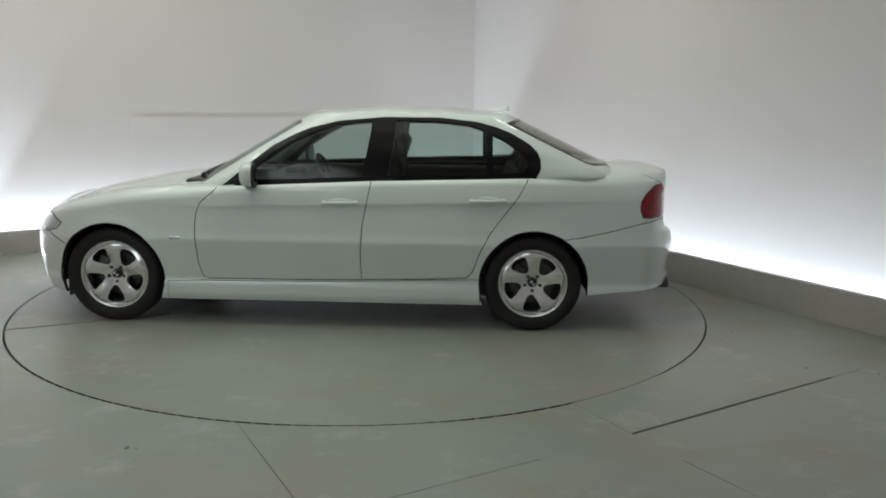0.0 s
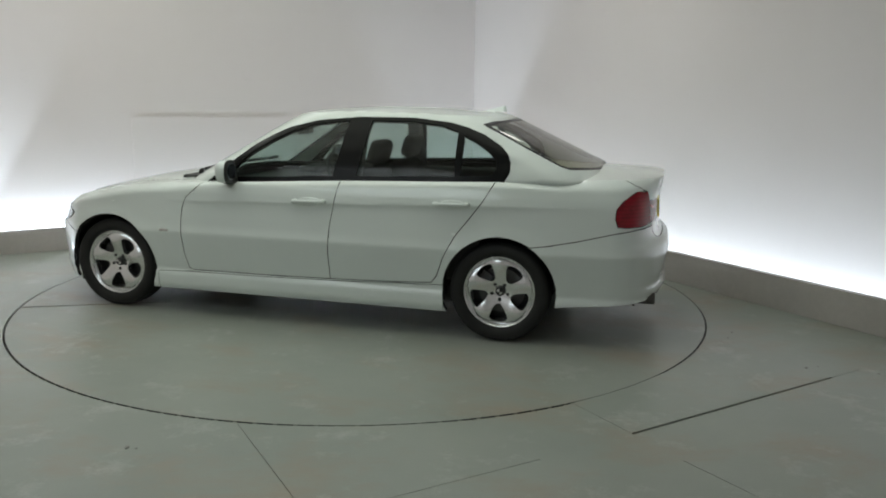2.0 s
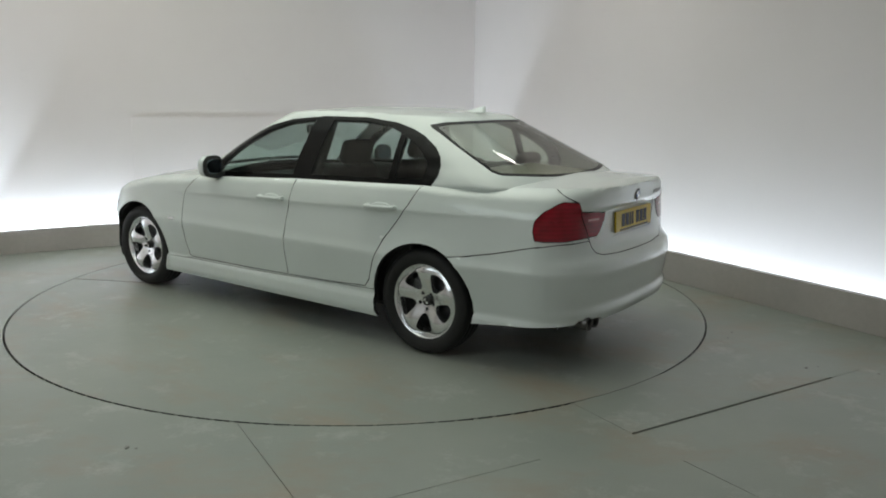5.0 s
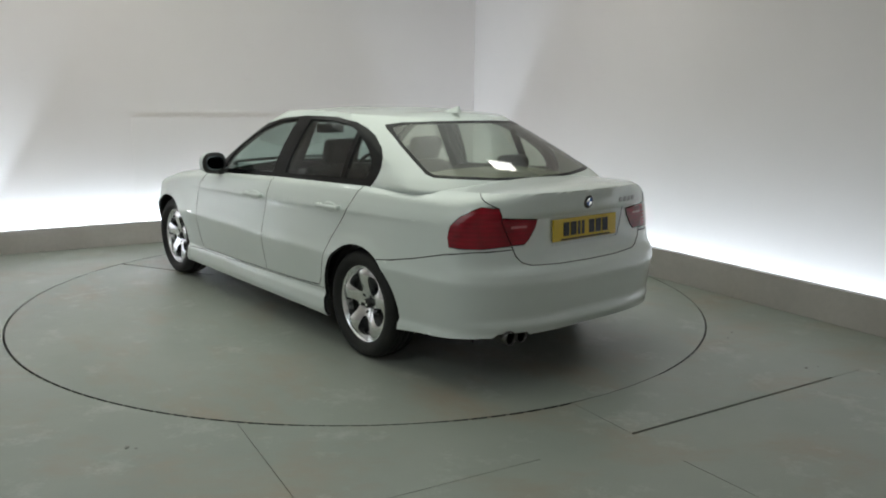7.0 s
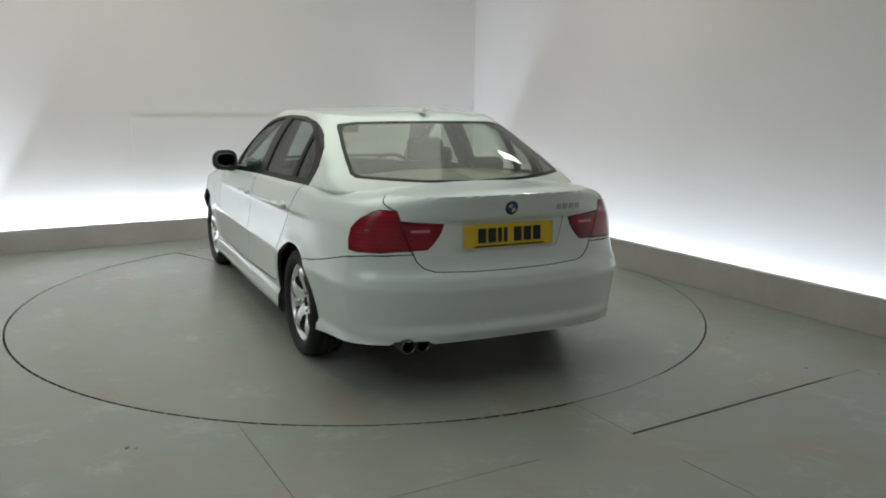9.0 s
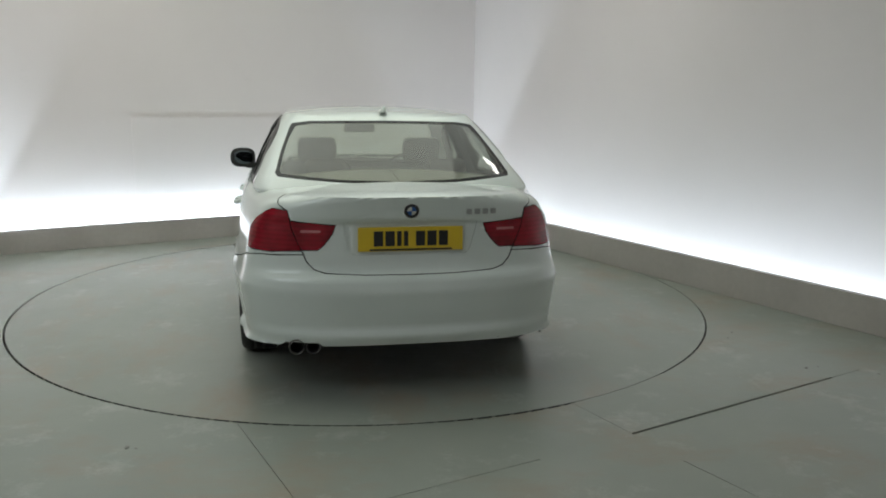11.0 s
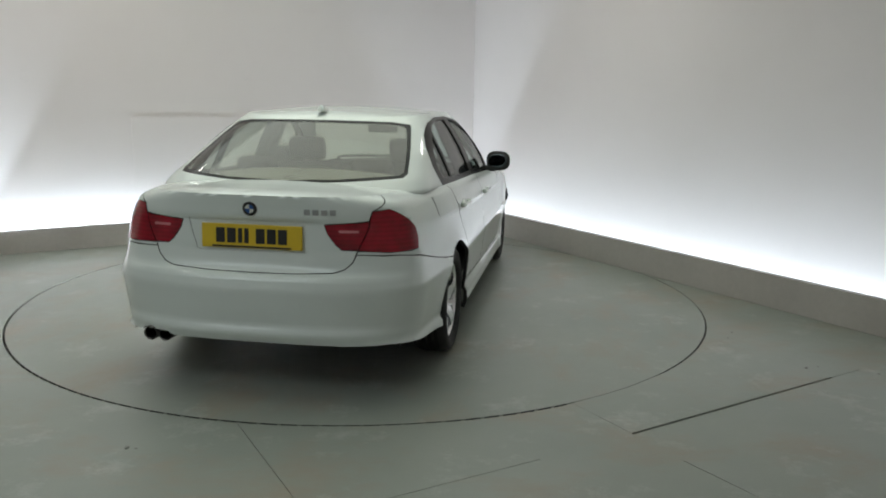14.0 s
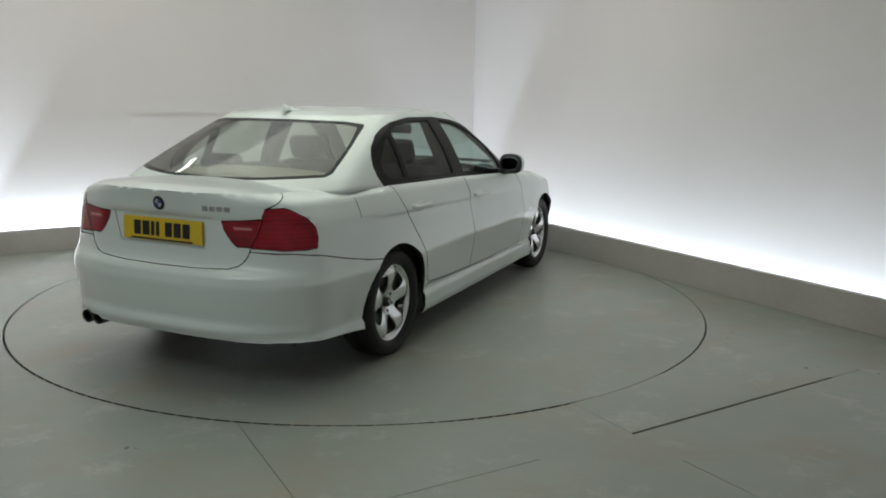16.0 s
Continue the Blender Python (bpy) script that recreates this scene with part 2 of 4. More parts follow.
tagged(wall("wall_back", -9.0, COVE + 0.2, -COVE_B - 0.2, -COVE_B, -0.05, ROOM_H), "tall white wall lit from a cove below", "wall")
tagged(wall("wall_side", COVE, COVE + 0.2, -COVE_B, 9.0, -0.05, ROOM_H), "tall white wall lit from a cove below", "wall")
# the next two walls are unseen, added to close the room round the lamps
tagged(wall("unseen_wall_front", -9.0, COVE + 0.2, 9.0, 9.2, -0.05, ROOM_H), "plain white wall, unseen, added behind the camera", "wall")
tagged(wall("unseen_wall_end", -9.2, -9.0, -COVE_B - 0.2, 9.2, -0.05, ROOM_H), "plain white end wall, unseen, added to close the room", "wall")
tagged(wall("ceiling", -9.2, COVE + 0.2, -COVE_B - 0.2, 9.2, ROOM_H, ROOM_H + 0.15, CEIL), "plain white ceiling", "ceiling")


def plinth(name, a0, a1, b0, b1, h):
    ob = wall(name, a0, a1, b0, b1, 0.0, h, PLINTH, 0.004)
    return tagged(ob, "low taupe-painted plinth hiding the light strip", "plinth")


plinth("plinth_back", -9.0, 0.05, -0.05, 0.0, 0.217)
plinth("plinth_side", 0.0, 0.05, 0.0, 9.0, 0.247)
plinth("plinth_return", BAY_A - 0.05, BAY_A, 0.0, 0.9, 0.217)
tagged(wall("wall_return", BAY_A - 0.45, BAY_A - 0.30, -COVE_B, 3.2, -0.05, ROOM_H), "short white return wall of the bay", "wall")
# the first strip is an added one, for the extra lamp near the wall
for nm, lo, hi in (("added_led_strip_wall", (0.50, -8.0, 0.0), (0.56, 0.0, 0.03)), ("led_strip_back", (BAY_A, 0.11, 0.0), (0.0, 0.15, 0.03)), ("led_strip_side", (0.14, -8.0, 0.0), (0.18, 0.0, 0.03)), ("led_strip_return", (BAY_A - 0.15, -0.9, 0.0), (BAY_A - 0.11, 0.0, 0.03))):
    bm = bmesh.new()
    box(bm, lo, hi, 0.004)
    tagged(part(nm, bm, LED, m=frame_of(0, 0)), "cool white light strip lying in the cove", "light strip", kind="structure")
# the second housing goes with the added fill lamp
for x, y, sx, sy, label in ((-0.6, -0.4, 2.65, 2.5, "large square white ceiling light over the turntable"), (-3.1, -4.7, 1.75, 1.25, "broad white fill light added beside the camera, unseen")):
    bm = bmesh.new()
    box(bm, (-sx, -sy, 0), (sx, sy, 0.05), 0.01)
    ob = tagged(empty("ceiling_light", pose(x, y, 3.545)), label, "ceiling light", "ceiling lights")
    part("housing", bm, CEIL, ob)
for x, y, a in FLOODS:
    ob = tagged(empty("flood_light", pose(x, y, 3.42, 0, 0, a)), "small white flood light on a ceiling bracket", "flood light", "flood lights")
    bm = bmesh.new()
    box(bm, (-0.25, -0.075, 0.0), (0.25, 0.075, 0.06), 0.012)
    part("housing", bm, CEIL, ob)
    bm = bmesh.new()
    box(bm, (-0.03, -0.02, 0.06), (0.03, 0.02, ROOM_H - 3.42), 0.004)
    part("bracket", bm, BLACK, ob)
# a flush access panel in the back wall
bm = bmesh.new()
box(bm, (-3.48, COVE_B - 0.004, 0.45), (-1.5, COVE_B + 0.02, 1.24), 0.002)
tagged(part("wall_panel", bm, WALL, m=frame_of(0, 0)), "flush white panel set in the wall", "panel", kind="structure")

# floor: painted boards round the turntable, with open joints
JOINTS = [((-0.61, -2.40), (-0.14, -3.44), 0.0016), ((1.02, -2.25), (1.20, -2.62), 0.0012), ((1.20, -2.62), (2.56, -1.955), 0.0085), ((2.56, -1.955), (2.80, -1.84), 0.002),
          ((-0.20, -3.26), (0.72, -2.85), 0.0018), ((1.33, -2.90), (1.62, -3.45), 0.0022)]
bm = sheet(-13.0, 13.0, -13.0, 13.0, 52, 52)
def rim_gap(deg):
    """Width of the joint round the turntable, almost closed with packed dust in places."""
    pts = [(-180, 0.013), (-100, 0.013), (-95, 0.008), (-84, 0.008), (-79, 0.015), (-66.5, 0.016), (-65.2, 0.0026), (-50.5, 0.0024), (-48, 0.008),
           (-30, 0.011), (-16, 0.010), (-9, 0.006), (-2, 0.006), (8, 0.012), (60, 0.012), (180, 0.013)]
    return float(np.interp(deg, [p[0] for p in pts], [p[1] for p in pts]))


ring = []
for i in range(360):
    r = DISC_R - 0.013 + rim_gap(i - 180)
    ring.append((r * math.cos(radians(i - 180)), r * math.sin(radians(i - 180))))
score(bm, ring, 0.05)
strips = []
for (x0, y0), (x1, y1), gap in JOINTS:
    d = Vector((x1 - x0, y1 - y0)).normalized()
    n = Vector((-d.y, d.x)) * gap
    strips.append([(x0 + n.x, y0 + n.y), (x1 + n.x, y1 + n.y), (x1 - n.x, y1 - n.y), (x0 - n.x, y0 - n.y)])
    score(bm, strips[-1], 0.02)
gone = []
for f in bm.faces:
    c = f.calc_center_median()
    if inside(ring, c.x, c.y) or any(inside(s, c.x, c.y) for s in strips):
        gone.append(f)
bmesh.ops.delete(bm, geom=gone, context="FACES")
edge = [e for e in bm.edges if e.is_boundary]
ex = bmesh.ops.extrude_edge_only(bm, edges=edge)
bmesh.ops.translate(bm, verts=[g for g in ex["geom"] if isinstance(g, bmesh.types.BMVert)], vec=(0, 0, -0.02))
tagged(part("floor", bm, FLOOR), "scuffed grey-green painted floor with open joints", "floor", kind="structure")
bm = bmesh.new()
box(bm, (-14, -14, -0.12), (14, 14, -0.022))
tagged(part("floor_base", bm, PIT), "dark base under the floor joints", "floor", kind="structure")

# grit and flakes lying on the floor
bm = bmesh.new()
for x, y, r in ((2.50, -1.80, 0.016), (2.58, -1.78, 0.009), (-1.04, -2.63, 0.016), (-1.00, -2.64, 0.010), (2.86, -1.92, 0.012), (2.93, -1.98, 0.010), (2.38, -1.10, 0.009), (2.30, -1.22, 0.008)):
    bmesh.ops.create_icosphere(bm, subdivisions=1, radius=r, matrix=pose(x, y, r * 0.22, 0, 0, x * 90) @ Matrix.Diagonal((1.0, 0.7, 0.25, 1)))
tagged(part("floor_grit", bm, GRIT), "small flakes of grit on the floor", "grit", kind="stuff")

# turntable: a flush disc that turns, with one seam open
R0 = DISC_R - 0.013
sheet_bm = sheet(-2.6, 2.6, -2.6, 2.6, 26, 26)
score(sheet_bm, [(R0 * math.cos(2 * math.pi * i / 160), R0 * math.sin(2 * math.pi * i / 160)) for i in range(160)], 0.05)
slots = []
for a, r0, w in ((radians(27.2), 1.45, 0.010),):
    d = Vector((math.cos(a), math.sin(a)))
    n = Vector((-d.y, d.x)) * w
    slots.append([tuple(d * r0 + n), tuple(d * 2.6 + n), tuple(d * 2.6 - n), tuple(d * r0 - n)])
    score(sheet_bm, slots[-1], 0.02)
gone = []
for f in sheet_bm.faces:
    c = f.calc_center_median()
    if math.hypot(c.x, c.y) > R0 + 0.001 or any(inside(s, c.x, c.y) for s in slots):
        gone.append(f)
bmesh.ops.delete(sheet_bm, geom=gone, context="FACES")
ex = bmesh.ops.extrude_edge_only(sheet_bm, edges=[e for e in sheet_bm.edges if e.is_boundary])
bmesh.ops.translate(sheet_bm, verts=[g for g in ex["geom"] if isinstance(g, bmesh.types.BMVert)], vec=(0, 0, -0.018))
turntable = tagged(empty("turntable"), "flush round grey-green turntable set in the floor", "turntable")
part("deck", sheet_bm, FLOOR, turntable)
bm = bmesh.new()
lathe(bm, [(R0 - 0.004, -0.0005), (R0 + 0.0015, 0.0006), (R0 + 0.0015, -0.018), (R0 - 0.004, -0.018)], 160, "Z", True)
part("edge_ring", bm, STEEL, turntable, "thin worn steel edge")

# the car: x forward from mid-wheelbase, y to its left, z up from the ground


def table(pairs, soft=0.0):
    """A smooth function through (position, value) pairs."""
    xs, ys = np.array([p[0] for p in pairs], float), np.array([p[1] for p in pairs], float)
    g = np.linspace(xs[0] - 0.3, xs[-1] + 0.3, 900)
    v = np.interp(g, xs, ys)
    if soft:
        k = max(1, int(soft / (g[1] - g[0])))
        ker = np.hanning(2 * k + 3)
        ker /= ker.sum()
        v = np.convolve(np.pad(v, k + 1, mode="edge"), ker, mode="valid")
    return lambda q: float(np.interp(q, g, v))


def clamp(v, a=0.0, b=1.0):
    return max(a, min(b, v))


class Skin:
    """Half of a shell, unrolled: w runs from the middle of the front round the side to the middle of the rear, z is height."""

    def __init__(self, nose, tail, nose_len, tail_len, nose_pow, tail_pow, half, firm=False):
        self.nose, self.tail, self.ln, self.lt = nose, tail, nose_len, tail_len
        self.pn, self.pt, self.half = nose_pow, tail_pow, half
        self.A, self.B, self.firm = 0.95, 0.95, firm
        self.M = (nose(0.6) - nose_len) - (tail(0.6) + tail_len) if nose(0.6) > 1.5 else 1.6
        self.W = self.A + self.M + self.B

    def at(self, w, z):
        shift = 0.0
        if self.firm:
            xf, xr = self.nose(0.5), self.tail(0.5)
            k, q = clamp(1 - w / 1.4), clamp(1 - (self.W - w) / 1.25)
            shift = (self.nose(z) - xf) * k * k * (3 - 2 * k) + (self.tail(z) - xr) * q * q * (3 - 2 * q)
        else:
            xf, xr = self.nose(z), self.tail(z)
        xa, xb = xf - self.ln, xr + self.lt
        if w < self.A:
            p, q = self.pn
            ph = math.pi / 2 * clamp(w / self.A) ** (q / 2)
            x = xf - self.ln * (1 - math.cos(ph) ** (2 / p))
            k = math.sin(ph) ** (2 / q)
        elif w > self.A + self.M:
            p, q = self.pt
            ph = math.pi / 2 * clamp((self.W - w) / self.B) ** (q / 2)
            x = xr + self.lt * (1 - math.cos(ph) ** (2 / p))
            k = math.sin(ph) ** (2 / q)
        else:
            x, k = xa + (xb - xa) * (w - self.A) / self.M, 1.0
        return Vector((x + shift, k * self.half(x + shift, z), z))

    def w_of_x(self, x, z):
        lo, hi = 0.0, self.W
        for _ in range(40):
            m = (lo + hi) / 2
            if self.at(m, z).x > x:
                lo = m
            else:
                hi = m
        return (lo + hi) / 2

    def w_of_y(self, y, z, rear=True):
        lo, hi = (self.W - self.B, self.W) if rear else (0.0, self.A)
        for _ in range(40):
            m = (lo + hi) / 2
            if (self.at(m, z).y > y) == rear:
                lo = m
            else:
                hi = m
        return (lo + hi) / 2

    def side(self, pts, step=0.08):
        """An outline given in (x, z), unrolled."""
        return self._run(pts, step, lambda a, z: self.w_of_x(a, z))

    def rear(self, pts, step=0.08):
        return self._run(pts, step, lambda a, z: self.w_of_y(a, z, True))

    def front(self, pts, step=0.08):
        return self._run(pts, step, lambda a, z: self.w_of_y(a, z, False))

    def _run(self, pts, step, inv):
        out = []
        for (a, z), (a1, z1) in zip(pts, pts[1:]):
            n = max(1, int(math.hypot(a1 - a, z1 - z) / step))
            out += [(inv(a + (a1 - a) * i / n, z + (z1 - z) * i / n), z + (z1 - z) * i / n) for i in range(n)]
        return out + [(inv(*pts[-1]), pts[-1][1])]


FX, RX, WZ = 1.37, -1.38, 0.314         # axles and hub height
ARCH = 0.352
ZTOP = table([(-2.45, 1.022), (-2.2, 1.020), (-2.0, 1.016), (-1.75, 1.008), (-1.35, 0.994), (-0.33, 0.962), (0.6, 0.915), (0.8, 0.903),
              (1.0, 0.893), (1.28, 0.862), (1.63, 0.790), (1.9, 0.705), (2.05, 0.655), (2.2, 0.62)], 0.08)
ZBOT = table([(-2.45, 0.286), (-2.2, 0.284), (-1.9, 0.262), (-1.7, 0.245), (-1.05, 0.172), (1.0, 0.172), (1.7, 0.185), (2.2, 0.20)], 0.03)
WIDE = table([(-2.45, 0.80), (-2.05, 0.838), (-1.6, 0.885), (-1.0, 0.902), (0.0, 0.905), (1.0, 0.903), (1.4, 0.895), (1.8, 0.86), (2.2, 0.80)], 0.15)
PROF = table([(0.14, 0.935), (0.175, 0.966), (0.21, 0.982), (0.285, 0.978), (0.308, 0.958), (0.325, 0.962), (0.45, 0.984), (0.572, 1.006),
              (0.582, 1.003), (0.62, 0.993), (0.72, 0.980), (0.785, 0.973), (0.850, 0.966), (0.90, 0.953), (0.96, 0.930), (1.0, 0.912), (1.08, 0.868)], 0.012)
NOSE = table([(0.14, 2.04), (0.20, 2.09), (0.30, 2.15), (0.45, 2.165), (0.56, 2.14), (0.62, 2.10), (0.70, 2.04), (1.1, 1.9)], 0.03)
TAIL = table([(0.22, -2.30), (0.27, -2.335), (0.335, -2.375), (0.35, -2.372), (0.375, -2.352), (0.45, -2.368), (0.56, -2.386), (0.625, -2.372), (0.648, -2.318),
              (0.68, -2.300), (0.75, -2.290), (0.89, -2.285), (0.91, -2.306), (0.96, -2.312), (1.00, -2.322), (1.03, -2.330), (1.1, -2.33)], 0.012)


def swage_z(x):
    """Height of the crease that runs past the door handles."""
    return 0.812 - 0.0277 * (x + 0.135)


def half_width(x, z):
    zt = ZTOP(x)
    y = WIDE(x) * PROF(z)
    d, amp = z - swage_z(x), clamp((0.95 - x) / 0.35) * clamp((x + 2.1) / 0.9)
    if d >= 0:
        y += amp * 0.0055 * math.exp(-d / 0.06)
    else:
        y += amp * (0.0055 * math.exp(d / 0.02) - 0.0065 * (1 - math.exp(d / 0.02)) * math.exp(d / 0.11))
    mid = clamp((0.9 - x) / 0.3) * clamp((x + 1.7) / 0.4)
    r = 0.06 - 0.03 * mid
    y -= (0.075 - 0.052 * mid) * clamp((z - (zt - r)) / r) ** 2.2
    y -= 0.038 * clamp((-1.40 - x) / 0.65) * clamp((z - 0.58) / 0.34)
    if z > 0.85 and x < -1.5:
        y -= 0.045 * clamp((-1.5 - x) / 0.6) * clamp((z - 0.87) / 0.17) ** 1.5
    for wx in (FX, RX):
        d = math.hypot(x - wx, z - WZ)
        y += 0.010 * math.exp(-((d - ARCH) / 0.05) ** 2)
    return y


BODY = Skin(NOSE, TAIL, 0.58, 0.34, (2.0, 2.1), (2.2, 2.9), half_width, True)

XW = table([(0.84, 1.06), (0.92, 0.935), (1.12, 0.60), (1.30, 0.300), (1.35, 0.208), (1.42, 0.06)], 0.02)
XB = table([(0.84, -2.12), (0.95, -2.06), (1.06, -1.91), (1.18, -1.655), (1.345, -1.305), (1.42, -1.15)], 0.02)
TUMBLE = table([(0.84, 0.838), (0.93, 0.820), (1.05, 0.782), (1.15, 0.738), (1.27, 0.672), (1.36, 0.608), (1.39, 0.580), (1.43, 0.54)], 0.02)
CABIN = Skin(XW, XB, 0.30, 0.37, (2.0, 2.9), (2.4, 3.1), lambda x, z: TUMBLE(z) - 0.045 * clamp((-0.9 - x) / 0.9) * clamp((z - 0.9) / 0.2) - 0.03 * clamp((x - 0.1) / 0.8) - 0.13 * clamp((-1.35 - x) / 0.3) * clamp((1.0 - z) / 0.07))
ROOF_EDGE = table([(-1.5, 1.355), (-1.25, 1.372), (-1.0, 1.384), (-0.4, 1.394), (0.0, 1.380), (0.3, 1.345)], 0.05)
ROOF_MID = table([(-1.4, 1.362), (-1.15, 1.398), (-0.82, 1.424), (-0.41, 1.429), (0.0, 1.406), (0.25, 1.362)], 0.1)
HOOD_MID = table([(0.6, 0.985), (1.0, 0.945), (1.28, 0.908), (1.63, 0.840), (1.85, 0.775), (2.1, 0.68)], 0.1)
BOOT_MID = table([(-2.4, 1.040), (-2.25, 1.040), (-2.05, 1.044), (-1.9, 1.053), (-1.75, 1.064), (-1.4, 1.085)], 0.05)


def top_skin(skin, edge_z, mid_x, mid_z, power=2.0):
    """The upper surface inside a skin's top edge: w along the edge, s from the edge (0) to the middle (1)."""
    def at(w, s):
        z = edge_z
        for _ in range(3):
            e = skin.at(w, z if isinstance(z, float) else z(skin.at(w, 0.95 if skin is BODY else 1.37).x))
            z = edge_z(e.x)
        e = skin.at(w, z)
        cx = mid_x(e.x)
        return Vector((e.x + (cx - e.x) * s, e.y * (1 - s), e.z + (mid_z(cx) - e.z) * (1 - (1 - s) ** power)))
    return at


HOOD = top_skin(BODY, ZTOP, lambda x: min(x + 0.22 * clamp((1.35 - x) / 0.6), 1.85), HOOD_MID, 2.3)
DECK = top_skin(BODY, ZTOP, lambda x: max(x - 0.10 * clamp((x + 2.0) / 0.3), -2.20), BOOT_MID, 2.2)
ROOF = top_skin(CABIN, ROOF_EDGE, lambda x: clamp(x, -1.08, 0.02), ROOF_MID, 2.2)


def away(c):
    """Roughly outwards from the middle of the car."""
    return Vector((math.copysign(clamp((abs(c.x) - 1.75) / 0.25) * 1.5, c.x), c.y, (c.z - 0.55) * (1 if abs(c.x) < 2.1 else 0.3)))


def drop_slivers(bm, least=3e-4):
    """Removes loose scraps too small to be a panel."""
    left = set(bm.faces)
    while left:
        f = left.pop()
        isle, stack = [f], [f]
        while stack:
            for e in stack.pop().edges:
                for g in e.link_faces:
                    if g in left:
                        left.discard(g)
                        isle.append(g)
                        stack.append(g)
        if sum(g.calc_area() for g in isle) < least:
            bmesh.ops.delete(bm, geom=isle, context="FACES")


def shell(pieces, inset=0.0, gap=0.0027, lip=0.022, mirror=True, lip_slot=1, weld=0.003, shared=None, outward=True):
    """A panel from faces of unrolled sheets: mapped, set in by inset, its edges drawn back and turned in. mirror: both halves welded."""
    bm = bmesh.new()
    for faces, fn in pieces:
        at = {}
        for f in faces:
            vs = []
            for v in f.verts:
                if v not in at:
                    at[v] = bm.verts.new(fn(v.co.x, v.co.y))
                vs.append(at[v])
            if len(set(vs)) > 2:
                try:
                    bm.faces.new(vs)
                except ValueError:
                    pass
    bmesh.ops.remove_doubles(bm, verts=bm.verts[:], dist=weld)
    drop_slivers(bm)
    bm.normal_update()
    if inset:
        push = []
        for v in bm.verts:
            n = Vector()
            for f in v.link_faces:
                n += f.normal * (f.calc_area() + 1e-9)
            if outward and n.dot(away(v.co)) < 0:
                n = -n
            push.append((v, n.normalized()))
        for v, n in push:
            v.co -= n * inset
    if mirror:
        for v in bm.verts:
            if abs(v.co.y) < 0.004:
                v.co.y = 0
        twin = {v: bm.verts.new((v.co.x, -v.co.y, v.co.z)) for v in bm.verts[:]}
        for f in bm.faces[:]:
            bm.faces.new([twin[v] for v in reversed(f.verts)])
        bmesh.ops.remove_doubles(bm, verts=bm.verts[:], dist=0.0006)
    bm.normal_update()
    for f in bm.faces:
        f.smooth = True
    rim = [e for e in bm.edges if e.is_boundary and not (shared and all(shared(v.co) for v in e.verts))]
    moves = {}
    for e in rim:
        f = e.link_faces[0]
        p, q = e.verts
        along = (q.co - p.co).normalized()
        d = f.normal.cross(along)
        if d.dot(f.calc_center_median() - (p.co + q.co) / 2) < 0:
            d = -d
        for v in e.verts:
            m = moves.setdefault(v, [Vector(), Vector()])
            m[0] += d * e.calc_length()
    for v in moves:
        n = Vector()
        for f in v.link_faces:
            n += f.normal * (f.calc_area() + 1e-9)
        d = moves[v][0]
        if outward and n.dot(away(v.co)) < 0:
            n = -n
        moves[v] = (d.normalized() * gap if d.length > 1e-9 else d * 0, n.normalized())
    for v, (d, n) in moves.items():
        v.co += d
    if lip:
        ex = bmesh.ops.extrude_edge_only(bm, edges=rim)
        for g in ex["geom"]:
            if isinstance(g, bmesh.types.BMVert):
                near = [e.other_vert(g) for e in g.link_edges]
                for o in near:
                    if o in moves:
                        g.co -= moves[o][1] * lip
                        break
            elif isinstance(g, bmesh.types.BMFace):
                g.smooth = False
                g.material_index = lip_slot
        for e in rim:
            e.smooth = False
    return bm


def flipped(bm):
    """A copy for the other side of the car."""
    b = bm.copy()
    for v in b.verts:
        v.co.y = -v.co.y
    bmesh.ops.reverse_faces(b, faces=b.faces[:])
    return b


def pair(name, bm, material, parents, label=""):
    right = flipped(bm)
    return part(name, bm, material, parents[0], label), part(name, right, material, parents[1], label)


